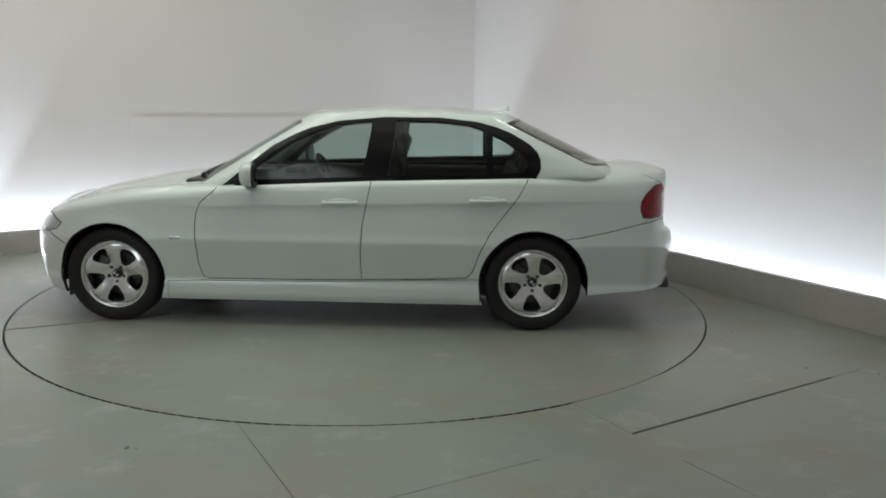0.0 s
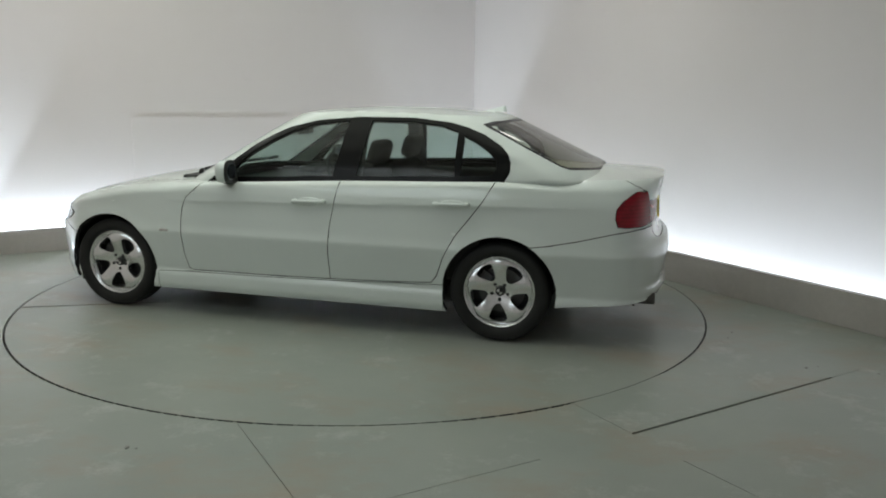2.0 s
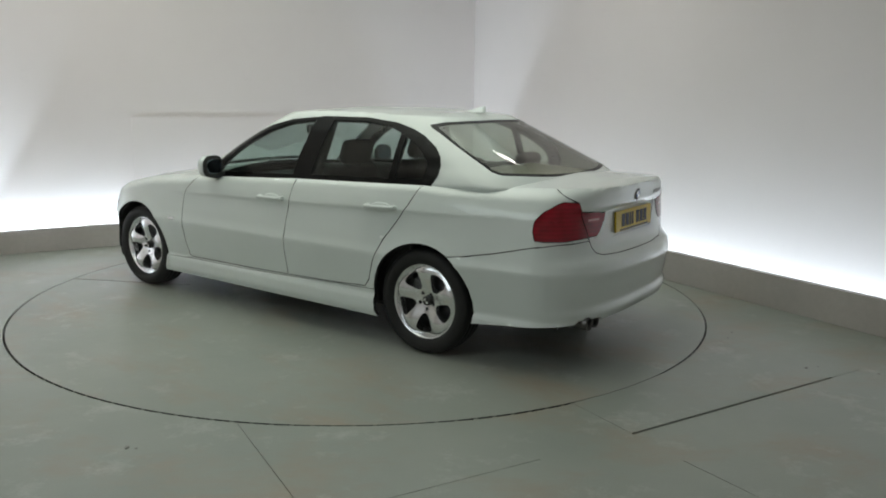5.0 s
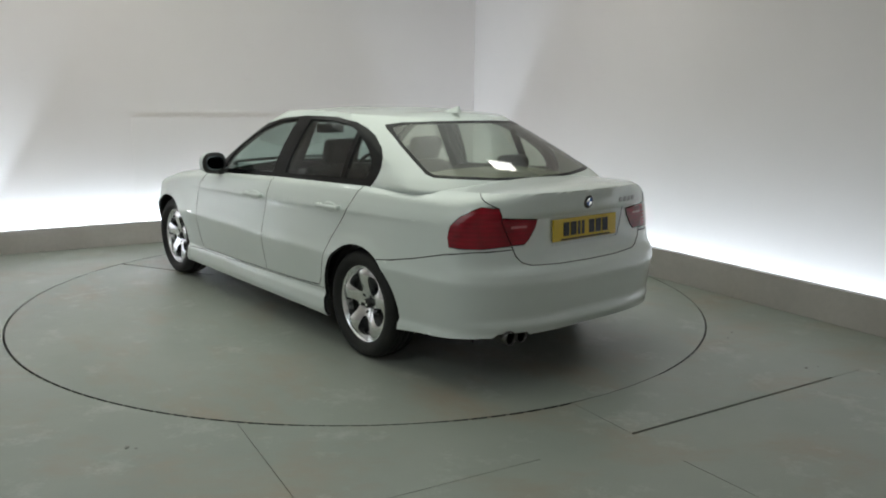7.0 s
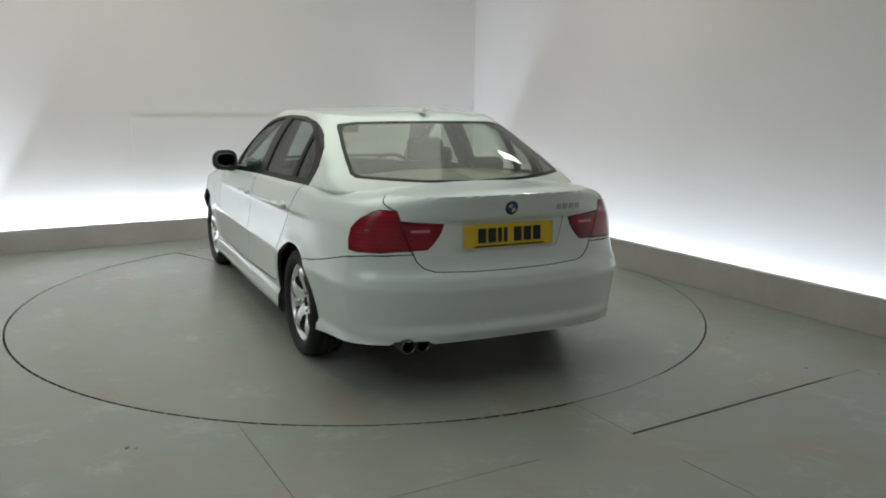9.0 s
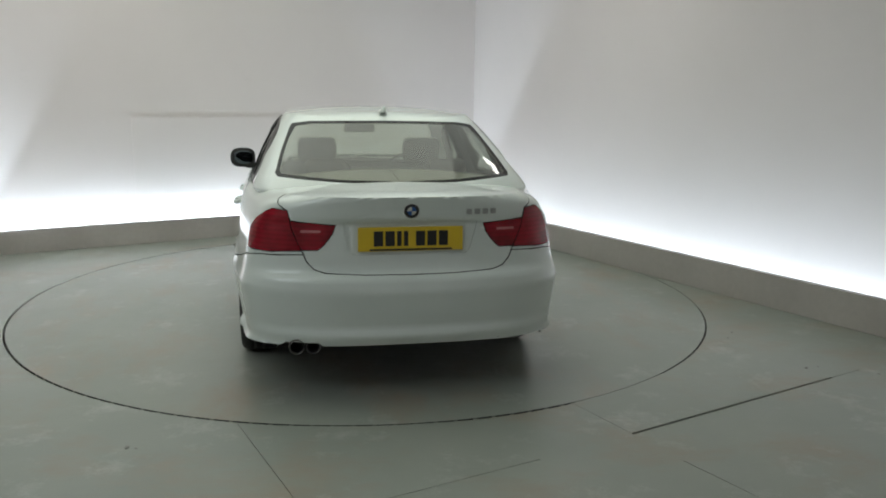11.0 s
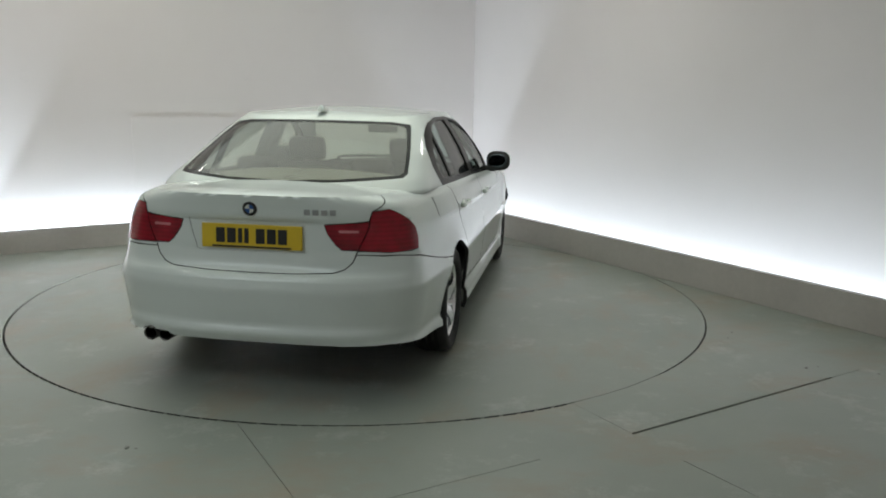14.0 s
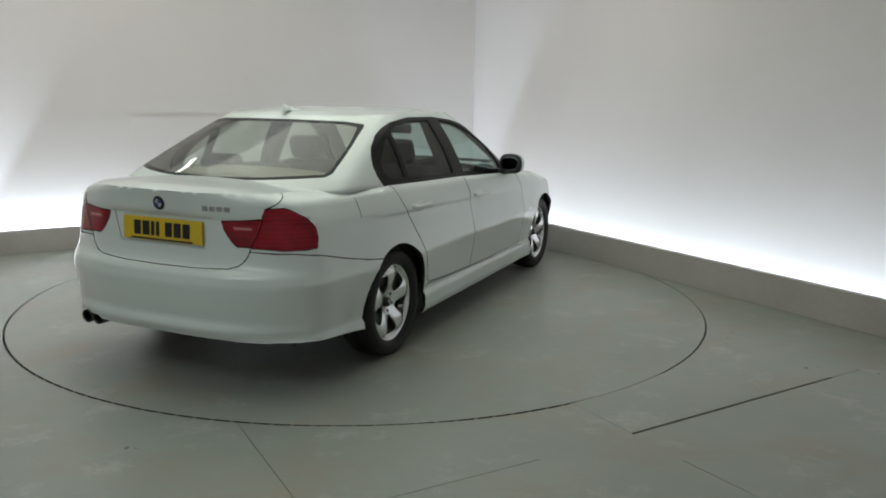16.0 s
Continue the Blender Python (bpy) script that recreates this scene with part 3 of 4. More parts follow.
def build_body(car):
    # lower body, unrolled
    bm = sheet(0, BODY.W, 0.14, 1.10, 132, 60)
    top = [(BODY.W * i / 140, 0) for i in range(141)]
    top = [(w, ZTOP(BODY.at(w, 0.95).x)) for w, _ in top]
    top = [(w, ZTOP(BODY.at(w, z).x)) for w, z in top]
    bot = [(w, ZBOT(BODY.at(w, 0.25).x)) for w, _ in top]
    score(bm, top, 0.03, False)
    score(bm, bot, 0.03, False)
    for dz in (0.012, 0.0, -0.009, -0.020):
        score(bm, [(w, swage_z(BODY.at(w, 0.82).x) + dz) for w, _ in top[::10]], 0.012, False)
    for z in (0.572, 0.582):
        score(bm, [(0.0, z), (BODY.W, z)], 0.02, False)
    S, R = BODY.side, BODY.rear
    arch = []
    for wx in (FX, RX):
        ring = [(wx + ARCH * math.cos(radians(a)), WZ + ARCH * math.sin(radians(a))) for a in range(-40, 221, 10)]
        ring = [(x, max(z, 0.12)) for x, z in ring]
        arch.append([(BODY.w_of_x(x, z), z) for x, z in ring])
        arch[-1] += [(arch[-1][-1][0], 0.05), (arch[-1][0][0], 0.05)]
    wF = lambda x, z: BODY.w_of_x(x, z)
    front_door = S([(0.63, 1.12), (0.65, 0.92), (0.70, 0.868), (0.765, 0.81), (0.795, 0.74), (0.803, 0.64), (0.79, 0.42), (0.765, 0.325), (0.74, 0.312),
                    (0.2, 0.316), (-0.27, 0.325), (-0.265, 0.50), (-0.275, 0.68), (-0.33, 0.965), (-0.35, 1.12)])
    rear_door = S([(-0.35, 1.12), (-0.33, 0.965), (-0.275, 0.68), (-0.265, 0.50), (-0.27, 0.325), (-0.7, 0.338), (-0.95, 0.352), (-0.99, 0.40), (-1.03, 0.52),
                   (-1.10, 0.655), (-1.20, 0.785), (-1.27, 0.88), (-1.33, 0.99), (-1.36, 1.12)])
    sill = S([(0.995, 0.05), (0.995, 0.292), (0.76, 0.298), (0.2, 0.302), (-0.27, 0.312), (-0.95, 0.338), (-1.035, 0.342), (-1.035, 0.05)])
    f_bump = [(-0.05, 0.02)] + BODY.front([(0.0, 0.60), (0.55, 0.60)]) + S([(1.80, 0.585), (1.66, 0.52), (1.60, 0.45)]) + S([(1.60, 0.02)])
    headlamp = S([(1.70, 0.655), (1.80, 0.700), (1.90, 0.690)]) + BODY.front([(0.52, 0.655), (0.50, 0.59)]) + S([(1.84, 0.585), (1.74, 0.615)])
    lid = R([(0.0, 1.2), (0.0, 0.9)], 5)
    lid_edge = [(0.60, 1.12), (0.595, 0.95), (0.585, 0.905), (0.535, 0.765), (0.51, 0.705), (0.475, 0.668), (0.42, 0.650), (0.23, 0.642), (0.0, 0.640)]
    lid = R(lid_edge) + [(BODY.W + 0.1, 0.640), (BODY.W + 0.1, 1.12)]
    r_bump = S([(-1.55, 0.612), (-1.66, 0.625), (-1.85, 0.662), (-2.07, 0.716)]) + R([(0.72, 0.732), (0.525, 0.738), (0.51, 0.705), (0.475, 0.668), (0.42, 0.650), (0.23, 0.642), (0.0, 0.640)])
    r_bump += [(BODY.W + 0.1, 0.64), (BODY.W + 0.1, 0.02)] + S([(-1.55, 0.02)])
    lamp_out = S([(-2.075, 0.752), (-2.058, 0.80), (-2.062, 0.855), (-2.10, 0.905), (-2.15, 0.942)]) + R([(0.665, 0.955), (0.596, 0.950), (0.585, 0.905), (0.532, 0.758), (0.70, 0.748)])
    lamp_in = R([(0.584, 0.903), (0.50, 0.893), (0.368, 0.883), (0.384, 0.840), (0.425, 0.785), (0.455, 0.760), (0.532, 0.760)])
    recess = R([(0.335, 0.893), (0.0, 0.893)]) + [(BODY.W + 0.1, 0.893), (BODY.W + 0.1, 0.735)] + R([(0.0, 0.735), (0.275, 0.735), (0.295, 0.745)])
    cutout = R([(0.645, 0.20), (0.645, 0.285), (0.62, 0.306), (0.46, 0.306), (0.435, 0.285), (0.435, 0.20)])
    shapes = [("arch", arch[0]), ("arch", arch[1]), ("exhaust_cutout", cutout), ("lamp_out", lamp_out), ("lamp_in", lamp_in), ("recess", recess), ("headlamp", headlamp), ("front_door", front_door),
              ("rear_door", rear_door), ("sill", sill), ("front_bumper", f_bump), ("boot_lid", lid), ("rear_bumper", r_bump)]
    for _, poly in shapes:
        score(bm, poly, 0.012)
    sets = {}
    tw, tz = [p[0] for p in top], [p[1] for p in top]
    bz = [p[1] for p in bot]
    for f in bm.faces:
        c = f.calc_center_median()
        if c.y > np.interp(c.x, tw, tz) or c.y < np.interp(c.x, tw, bz):
            continue
        kind = next((k for k, poly in shapes if inside(poly, c.x, c.y)), None)
        if kind is None:
            kind = "front_wing" if c.x < BODY.w_of_x(0.6, 0.6) else "rear_quarter"
        sets.setdefault(kind, []).append(f)

    # upper faces: bonnet, wing tops, boot lid top, quarter tops
    w_cowl, w_deck = BODY.w_of_x(0.55, 0.91), BODY.w_of_x(-1.40, 1.0)
    hood = sheet(0, w_cowl, 0, 1, 60, 24)
    split = []
    for i in range(61):
        w = w_cowl * i / 60
        e = HOOD(w, 0)
        want = min(0.715 - 0.10 * clamp((e.x - 1.0) / 1.0), e.y)
        split.append((w, clamp(1 - want / max(e.y, 1e-3), 0.012, 1)))
    score(hood, split, 0.02, False)
    sw, ss = [p[0] for p in split], [p[1] for p in split]
    bonnet, wing_top = [], []
    for f in hood.faces:
        c = f.calc_center_median()
        (bonnet if c.y > np.interp(c.x, sw, ss) else wing_top).append(f)
    deck = sheet(w_deck, BODY.W, 0, 1, 60, 24)
    split = []
    for i in range(61):
        w = w_deck + (BODY.W - w_deck) * i / 60
        e = DECK(w, 0)
        split.append((w, 1 - 0.60 / e.y if e.y > 0.60 else 0.0))
    score(deck, split, 0.02, False)
    w_glass = BODY.w_of_x(-1.80, 1.005)
    score(deck, [(w_glass, -0.1), (w_glass, 1.1)], 0.02, False)
    sw, ss = [p[0] for p in split], [p[1] for p in split]
    lid_top, quarter_top = [], []
    for f in deck.faces:
        c = f.calc_center_median()
        (lid_top if c.y > np.interp(c.x, sw, ss) and c.x > w_glass else quarter_top).append(f)

    B = BODY.at
    on_shoulder = lambda c: abs(c.z - ZTOP(c.x)) < 0.010
    both = (car, car)
    out = {}
    out["bonnet"] = part("bonnet", shell([(bonnet, HOOD)]), PAINT, car)
    out["boot_lid"] = part("boot_lid", shell([(sets["boot_lid"], B), (lid_top, DECK)], shared=lambda c: on_shoulder(c) or (abs(c.y) < 0.37 and 0.72 < c.z < 0.905)), PAINT, car, "white boot lid with a small lip")
    part("plate_recess", shell([(sets["recess"], B)], inset=0.004, gap=0.0, lip=0.01), PAINT, out["boot_lid"])
    out["front_bumper"] = part("front_bumper", shell([(sets["front_bumper"], B)]), PAINT, car)
    notch = lambda c: c.z < 0.312 and 0.425 < abs(c.y) < 0.655 and c.x < -2.1
    out["rear_bumper"] = part("rear_bumper", shell([(sets["rear_bumper"], B)], shared=notch), PAINT, car, "white rear bumper notched for the tailpipes")
    part("bumper_edge", flipped(shell([(sets["exhaust_cutout"], B)], gap=0.0, lip=0, mirror=False)), PAINT, out["rear_bumper"])
    pair("front_wing", shell([(sets["front_wing"], B), (wing_top, HOOD)], mirror=False, shared=on_shoulder), PAINT, both)
    pair("rear_quarter", shell([(sets["rear_quarter"], B), (quarter_top, DECK)], mirror=False, shared=on_shoulder), PAINT, both)
    out["front_door"] = pair("front_door", shell([(sets["front_door"], B)], mirror=False), PAINT, both)
    out["rear_door"] = pair("rear_door", shell([(sets["rear_door"], B)], mirror=False), PAINT, both)
    pair("sill", shell([(sets["sill"], B)], mirror=False, gap=0.0008), PAINT, both)
    out["tail_light"] = pair("tail_light", shell([(sets["lamp_out"], B)], inset=-0.003, gap=0.0016, lip=0.012, mirror=False), REDLENS, both, "red tail light lens")
    pair("tail_light_inner", shell([(sets["lamp_in"], B)], inset=-0.003, gap=0.0016, lip=0.012, mirror=False), REDLENS, (out["boot_lid"],) * 2, "red tail light lens on the boot lid")
    pair("headlight", shell([(sets["headlamp"], B)], inset=-0.003, mirror=False), CLEARLENS, both, "clear headlight lens")
    # black inset copy of the skin, added to shade the panel gaps
    inner = []
    for k, fs in sets.items():
        if k not in ("arch", "exhaust_cutout"):
            inner += fs
    part("gap_shade_backing", shell([(inner, B), (bonnet + wing_top, HOOD), (lid_top + quarter_top, DECK)], inset=0.022, gap=0, lip=0), BLACK, car)
    for b in (bm, hood, deck):
        b.free()
    return out


def build_cabin(car):
    C = CABIN
    bm = sheet(0, C.W, 0.84, 1.41, 110, 40)
    edge = []
    for i in range(121):
        w = C.W * i / 120
        z = 1.37
        for _ in range(4):
            z = ROOF_EDGE(C.at(w, z).x)
        edge.append((w, z))
    score(bm, edge, 0.02, False)
    dlo = C.side([(0.70, 0.86), (0.655, 0.90), (0.47, 1.055), (0.33, 1.168), (0.20, 1.238), (0.09, 1.285), (-0.10, 1.333), (-0.39, 1.360), (-0.76, 1.362), (-1.0, 1.338),
                  (-1.12, 1.307), (-1.22, 1.270), (-1.335, 1.205), (-1.385, 1.160), (-1.408, 1.115), (-1.410, 1.075), (-1.385, 1.00), (-1.37, 0.86)], 0.05)
    front_win = C.side([(0.50, 0.952), (0.44, 1.015), (0.33, 1.118), (0.20, 1.200), (0.06, 1.262), (-0.10, 1.312), (-0.32, 1.338), (-0.265, 0.985), (0.0, 0.972)], 0.05)
    rear_win = C.side([(-0.425, 0.992), (-0.475, 1.340), (-0.75, 1.340), (-0.95, 1.320), (-1.055, 1.285), (-1.065, 1.015)], 0.05)
    quarter_win = C.side([(-1.105, 1.018), (-1.098, 1.262), (-1.18, 1.225), (-1.27, 1.165), (-1.318, 1.11), (-1.322, 1.075), (-1.300, 1.028)], 0.05)
    edge_rear = C.rear([(0.0, 1.352), (0.25, 1.350), (0.45, 1.345), (0.548, 1.330), (0.562, 1.315), (0.605, 1.22), (0.638, 1.13), (0.654, 1.085), (0.64, 1.068), (0.30, 1.048), (0.0, 1.04)], 0.05)
    back_glass = edge_rear + [(C.W + 0.1, 1.04), (C.W + 0.1, 1.352)]
    edge_in = C.rear([(0.0, 1.340), (0.25, 1.338), (0.44, 1.333), (0.525, 1.320), (0.54, 1.305), (0.587, 1.22), (0.618, 1.13), (0.630, 1.096), (0.618, 1.082), (0.30, 1.062), (0.0, 1.054)], 0.05)
    back_clear = edge_in + [(C.W + 0.1, 1.054), (C.W + 0.1, 1.340)]
    screen = [(-0.1, 0.90), (-0.1, 1.333)] + C.front([(0.0, 1.333), (0.35, 1.330), (0.52, 1.318), (0.58, 1.22), (0.66, 1.05), (0.705, 0.93), (0.70, 0.90), (0.0, 0.90)], 0.05)
    shapes = [("front_window", front_win), ("rear_window", rear_win), ("quarter_window", quarter_win), ("window_trim", dlo), ("back_clear", back_clear), ("back_frame", back_glass), ("windscreen", screen)]
    for _, p in shapes:
        score(bm, p, 0.012)
    ew, ez = [p[0] for p in edge], [p[1] for p in edge]
    sets = {}
    for f in bm.faces:
        c = f.calc_center_median()
        if c.y > np.interp(c.x, ew, ez):
            continue
        sets.setdefault(next((k for k, p in shapes if inside(p, c.x, c.y)), "pillar"), []).append(f)
    roof = sheet(0, C.W, 0, 1, 100, 16)
    at = C.at
    out = {}
    out["roof"] = part("roof", shell([(roof.faces[:], ROOF), (sets["pillar"], at)], gap=0.0, lip=0.02), PAINT, car, "white roof with its pillars")
    both = (car, car)
    out["trim"] = pair("window_trim", shell([(sets["window_trim"], at)], inset=-0.002, gap=0.0, lip=0.03, mirror=False), GLOSSBLACK, both, "black window surround")
    for k in ("front_window", "rear_window", "quarter_window"):
        pair(k, shell([(sets[k], at)], inset=0.006, gap=-0.004, lip=0, mirror=False), SIDEGLASS, both, "tinted side window")
    part("rear_screen", shell([(sets["back_clear"], at)], inset=0.001, gap=-0.002, lip=0), REARGLASS, car, "tinted rear window")
    part("rear_screen_border", shell([(sets["back_frame"], at)], inset=0.0, gap=0.002, lip=0.008), GLOSSBLACK, car, "black rear window border")
    part("windscreen", shell([(sets["windscreen"], at)], inset=0.001, gap=0.001, lip=0), SIDEGLASS, car, "clear windscreen")
    part("headliner", shell([(roof.faces[:], ROOF)], inset=0.03, gap=0.0, lip=0), HEADLINER, car)
    bm.free()
    roof.free()
    return out


def build_wheel(car):
    wheel = empty("wheel", parent=car)
    R = 0.316
    bm = bmesh.new()
    lathe(bm, [(0.222, 0.078), (0.235, 0.100), (0.262, 0.109), (0.285, 0.107), (0.300, 0.098), (0.309, 0.082), (0.3145, 0.06), (0.316, 0.045), (0.310, 0.043), (0.310, 0.037), (0.316, 0.035),
               (0.316, 0.006), (0.310, 0.004), (0.310, -0.004), (0.316, -0.006), (0.316, -0.035), (0.310, -0.037), (0.310, -0.043), (0.316, -0.045), (0.309, -0.082), (0.285, -0.107),
               (0.235, -0.100), (0.222, -0.078), (0.215, 0.0)], 72, closed=True)
    part("tyre", bm, RUBBER, wheel, smooth=True)
    # face with five openings between broad spokes
    flat = sheet(-0.24, 0.24, -0.24, 0.24, 26, 26)
    rr = 0.214
    score(flat, [(rr * math.cos(2 * math.pi * i / 60), rr * math.sin(2 * math.pi * i / 60)) for i in range(60)], 0.01)
    openings = []
    for k in range(5):
        a0 = radians(-90 + 72 * k)
        pts = []
        for r, d in ((0.078, -7), (0.086, -16), (0.108, -20), (0.145, -20.5), (0.172, -20), (0.184, -16), (0.188, -7), (0.188, 4), (0.184, 14), (0.172, 20), (0.150, 19.5), (0.115, 16), (0.088, 9), (0.078, 2)):
            a = a0 + radians(d)
            pts.append((r * math.cos(a), r * math.sin(a)))
        openings.append(pts)
        score(flat, pts, 0.004)
    for k in range(5):
        a = radians(-90 + 72 * k)
        hole = [(0.052 * math.cos(a) + 0.0115 * math.cos(b * math.pi / 4), 0.052 * math.sin(a) + 0.0115 * math.sin(b * math.pi / 4)) for b in range(8)]
        score(flat, hole, 0.002)
        openings.append(hole)
    keep = []
    for f in flat.faces:
        c = f.calc_center_median()
        if math.hypot(c.x, c.y) < rr and not any(inside(o, c.x, c.y) for o in openings):
            keep.append(f)

    def face(u, v):
        r = math.hypot(u, v)
        a = math.atan2(v, u)
        crown = 0.011 * math.cos(5 * (a - radians(-54))) * clamp((r - 0.07) / 0.06)
        return Vector((u, 0.078 - 0.034 * clamp((0.16 - r) / 0.13) ** 1.4 - 0.016 * clamp((r - 0.185) / 0.03) ** 2 + crown, v))

    def face_out(u, v):
        return face(-u, v)

    bm = shell([(keep, face_out)], gap=0.0, lip=0.035, mirror=False, lip_slot=0, weld=0.0006, outward=False)
    bmesh.ops.recalc_face_normals(bm, faces=bm.faces[:])
    rim = part("rim", bm, SILVER, wheel, "silver five-spoke alloy rim")
    bm = bmesh.new()
    lathe(bm, [(0.205, 0.055), (0.213, 0.072), (0.219, 0.083), (0.225, 0.084), (0.227, 0.078), (0.221, 0.068), (0.208, 0.05), (0.198, -0.06), (0.222, -0.085), (0.226, -0.08), (0.203, -0.05), (0.204, 0.04)], 72, closed=True)
    part("rim_lip", bm, SILVER, rim, smooth=True)
    bm = bmesh.new()
    lathe(bm, [(0.0, 0.064), (0.018, 0.0635), (0.026, 0.061), (0.028, 0.055), (0.028, 0.03)], 28)
    cap = part("hub_cap", bm, BLACK, wheel, "dark round hub cap badge", smooth=True)
    bm = bmesh.new()
    for k in range(4):
        a = radians(90 * k)
        vs = [bm.verts.new((0, 0.0665, 0))] + [bm.verts.new((0.019 * math.cos(a + radians(10 * i)), 0.0655, 0.019 * math.sin(a + radians(10 * i)))) for i in range(10)]
        if k % 2 == 0:
            for p, q in zip(vs[1:], vs[2:]):
                bm.faces.new((vs[0], q, p))
    part("badge_quarters", bm, SILVER, cap)
    for k in range(5):
        a = radians(-90 + 72 * k)
        bm = bmesh.new()
        bmesh.ops.create_cone(bm, cap_ends=True, segments=6, radius1=0.009, radius2=0.008, depth=0.02, matrix=Matrix.Translation((0.052 * math.cos(a), 0.030, 0.052 * math.sin(a))) @ Matrix.Rotation(math.pi / 2, 4, "X"))
        part("wheel_bolt", bm, STEEL, wheel)
    bm = bmesh.new()
    lathe(bm, [(0.045, 0.012), (0.075, 0.014), (0.078, 0.000), (0.145, 0.0), (0.147, -0.02), (0.06, -0.022)], 48)
    part("brake_disc", bm, STEEL, wheel)
    bm = bmesh.new()
    lathe(bm, [(0.02, -0.03), (0.20, -0.035), (0.205, -0.06)], 40)
    part("backing_plate", bm, BLACK, wheel)
    bm = bmesh.new()
    box(bm, (-0.055, -0.05, 0.08), (0.055, 0.028, 0.158), 0.012, m=Matrix.Rotation(radians(60), 4, "Y"))
    part("brake_caliper", bm, STEEL, wheel)
    return wheel


def cushion(bm, lo, hi, r, m=None, crown=0.0):
    """A padded block with well rounded edges."""
    vs = box(bm, lo, hi, r, 4)
    if m is not None:
        bmesh.ops.transform(bm, matrix=m, verts=vs)


def build_seat(parent, x, y, name="front_seat"):
    seat = empty(name, pose(x, y, -0.05), parent)
    lean = pose(-0.22, 0, 0.55, 0, -18, 0)
    bm = bmesh.new()
    cushion(bm, (-0.25, -0.25, 0.38), (0.28, 0.25, 0.54), 0.055)
    part("seat_cushion", bm, SEATING, seat, smooth=True)
    bm = bmesh.new()
    cushion(bm, (-0.06, -0.245, -0.06), (0.07, 0.245, 0.545), 0.055, lean)
    cushion(bm, (-0.04, -0.255, 0.0), (0.11, -0.17, 0.45), 0.035, lean)
    cushion(bm, (-0.04, 0.17, 0.0), (0.11, 0.255, 0.45), 0.035, lean)
    part("backrest", bm, SEATING, seat, smooth=True)
    bm = bmesh.new()
    cushion(bm, (-0.045, -0.135, 0.565), (0.055, 0.135, 0.735), 0.045, lean)
    head = part("headrest", bm, SEATING, seat, smooth=True)
    for s in (-0.06, 0.06):
        bm = bmesh.new()
        bmesh.ops.create_cone(bm, cap_ends=True, segments=10, radius1=0.006, radius2=0.006, depth=0.10, matrix=lean @ Matrix.Translation((0.0, s, 0.56)))
        part("headrest_post", bm, STEEL, head)
    return seat


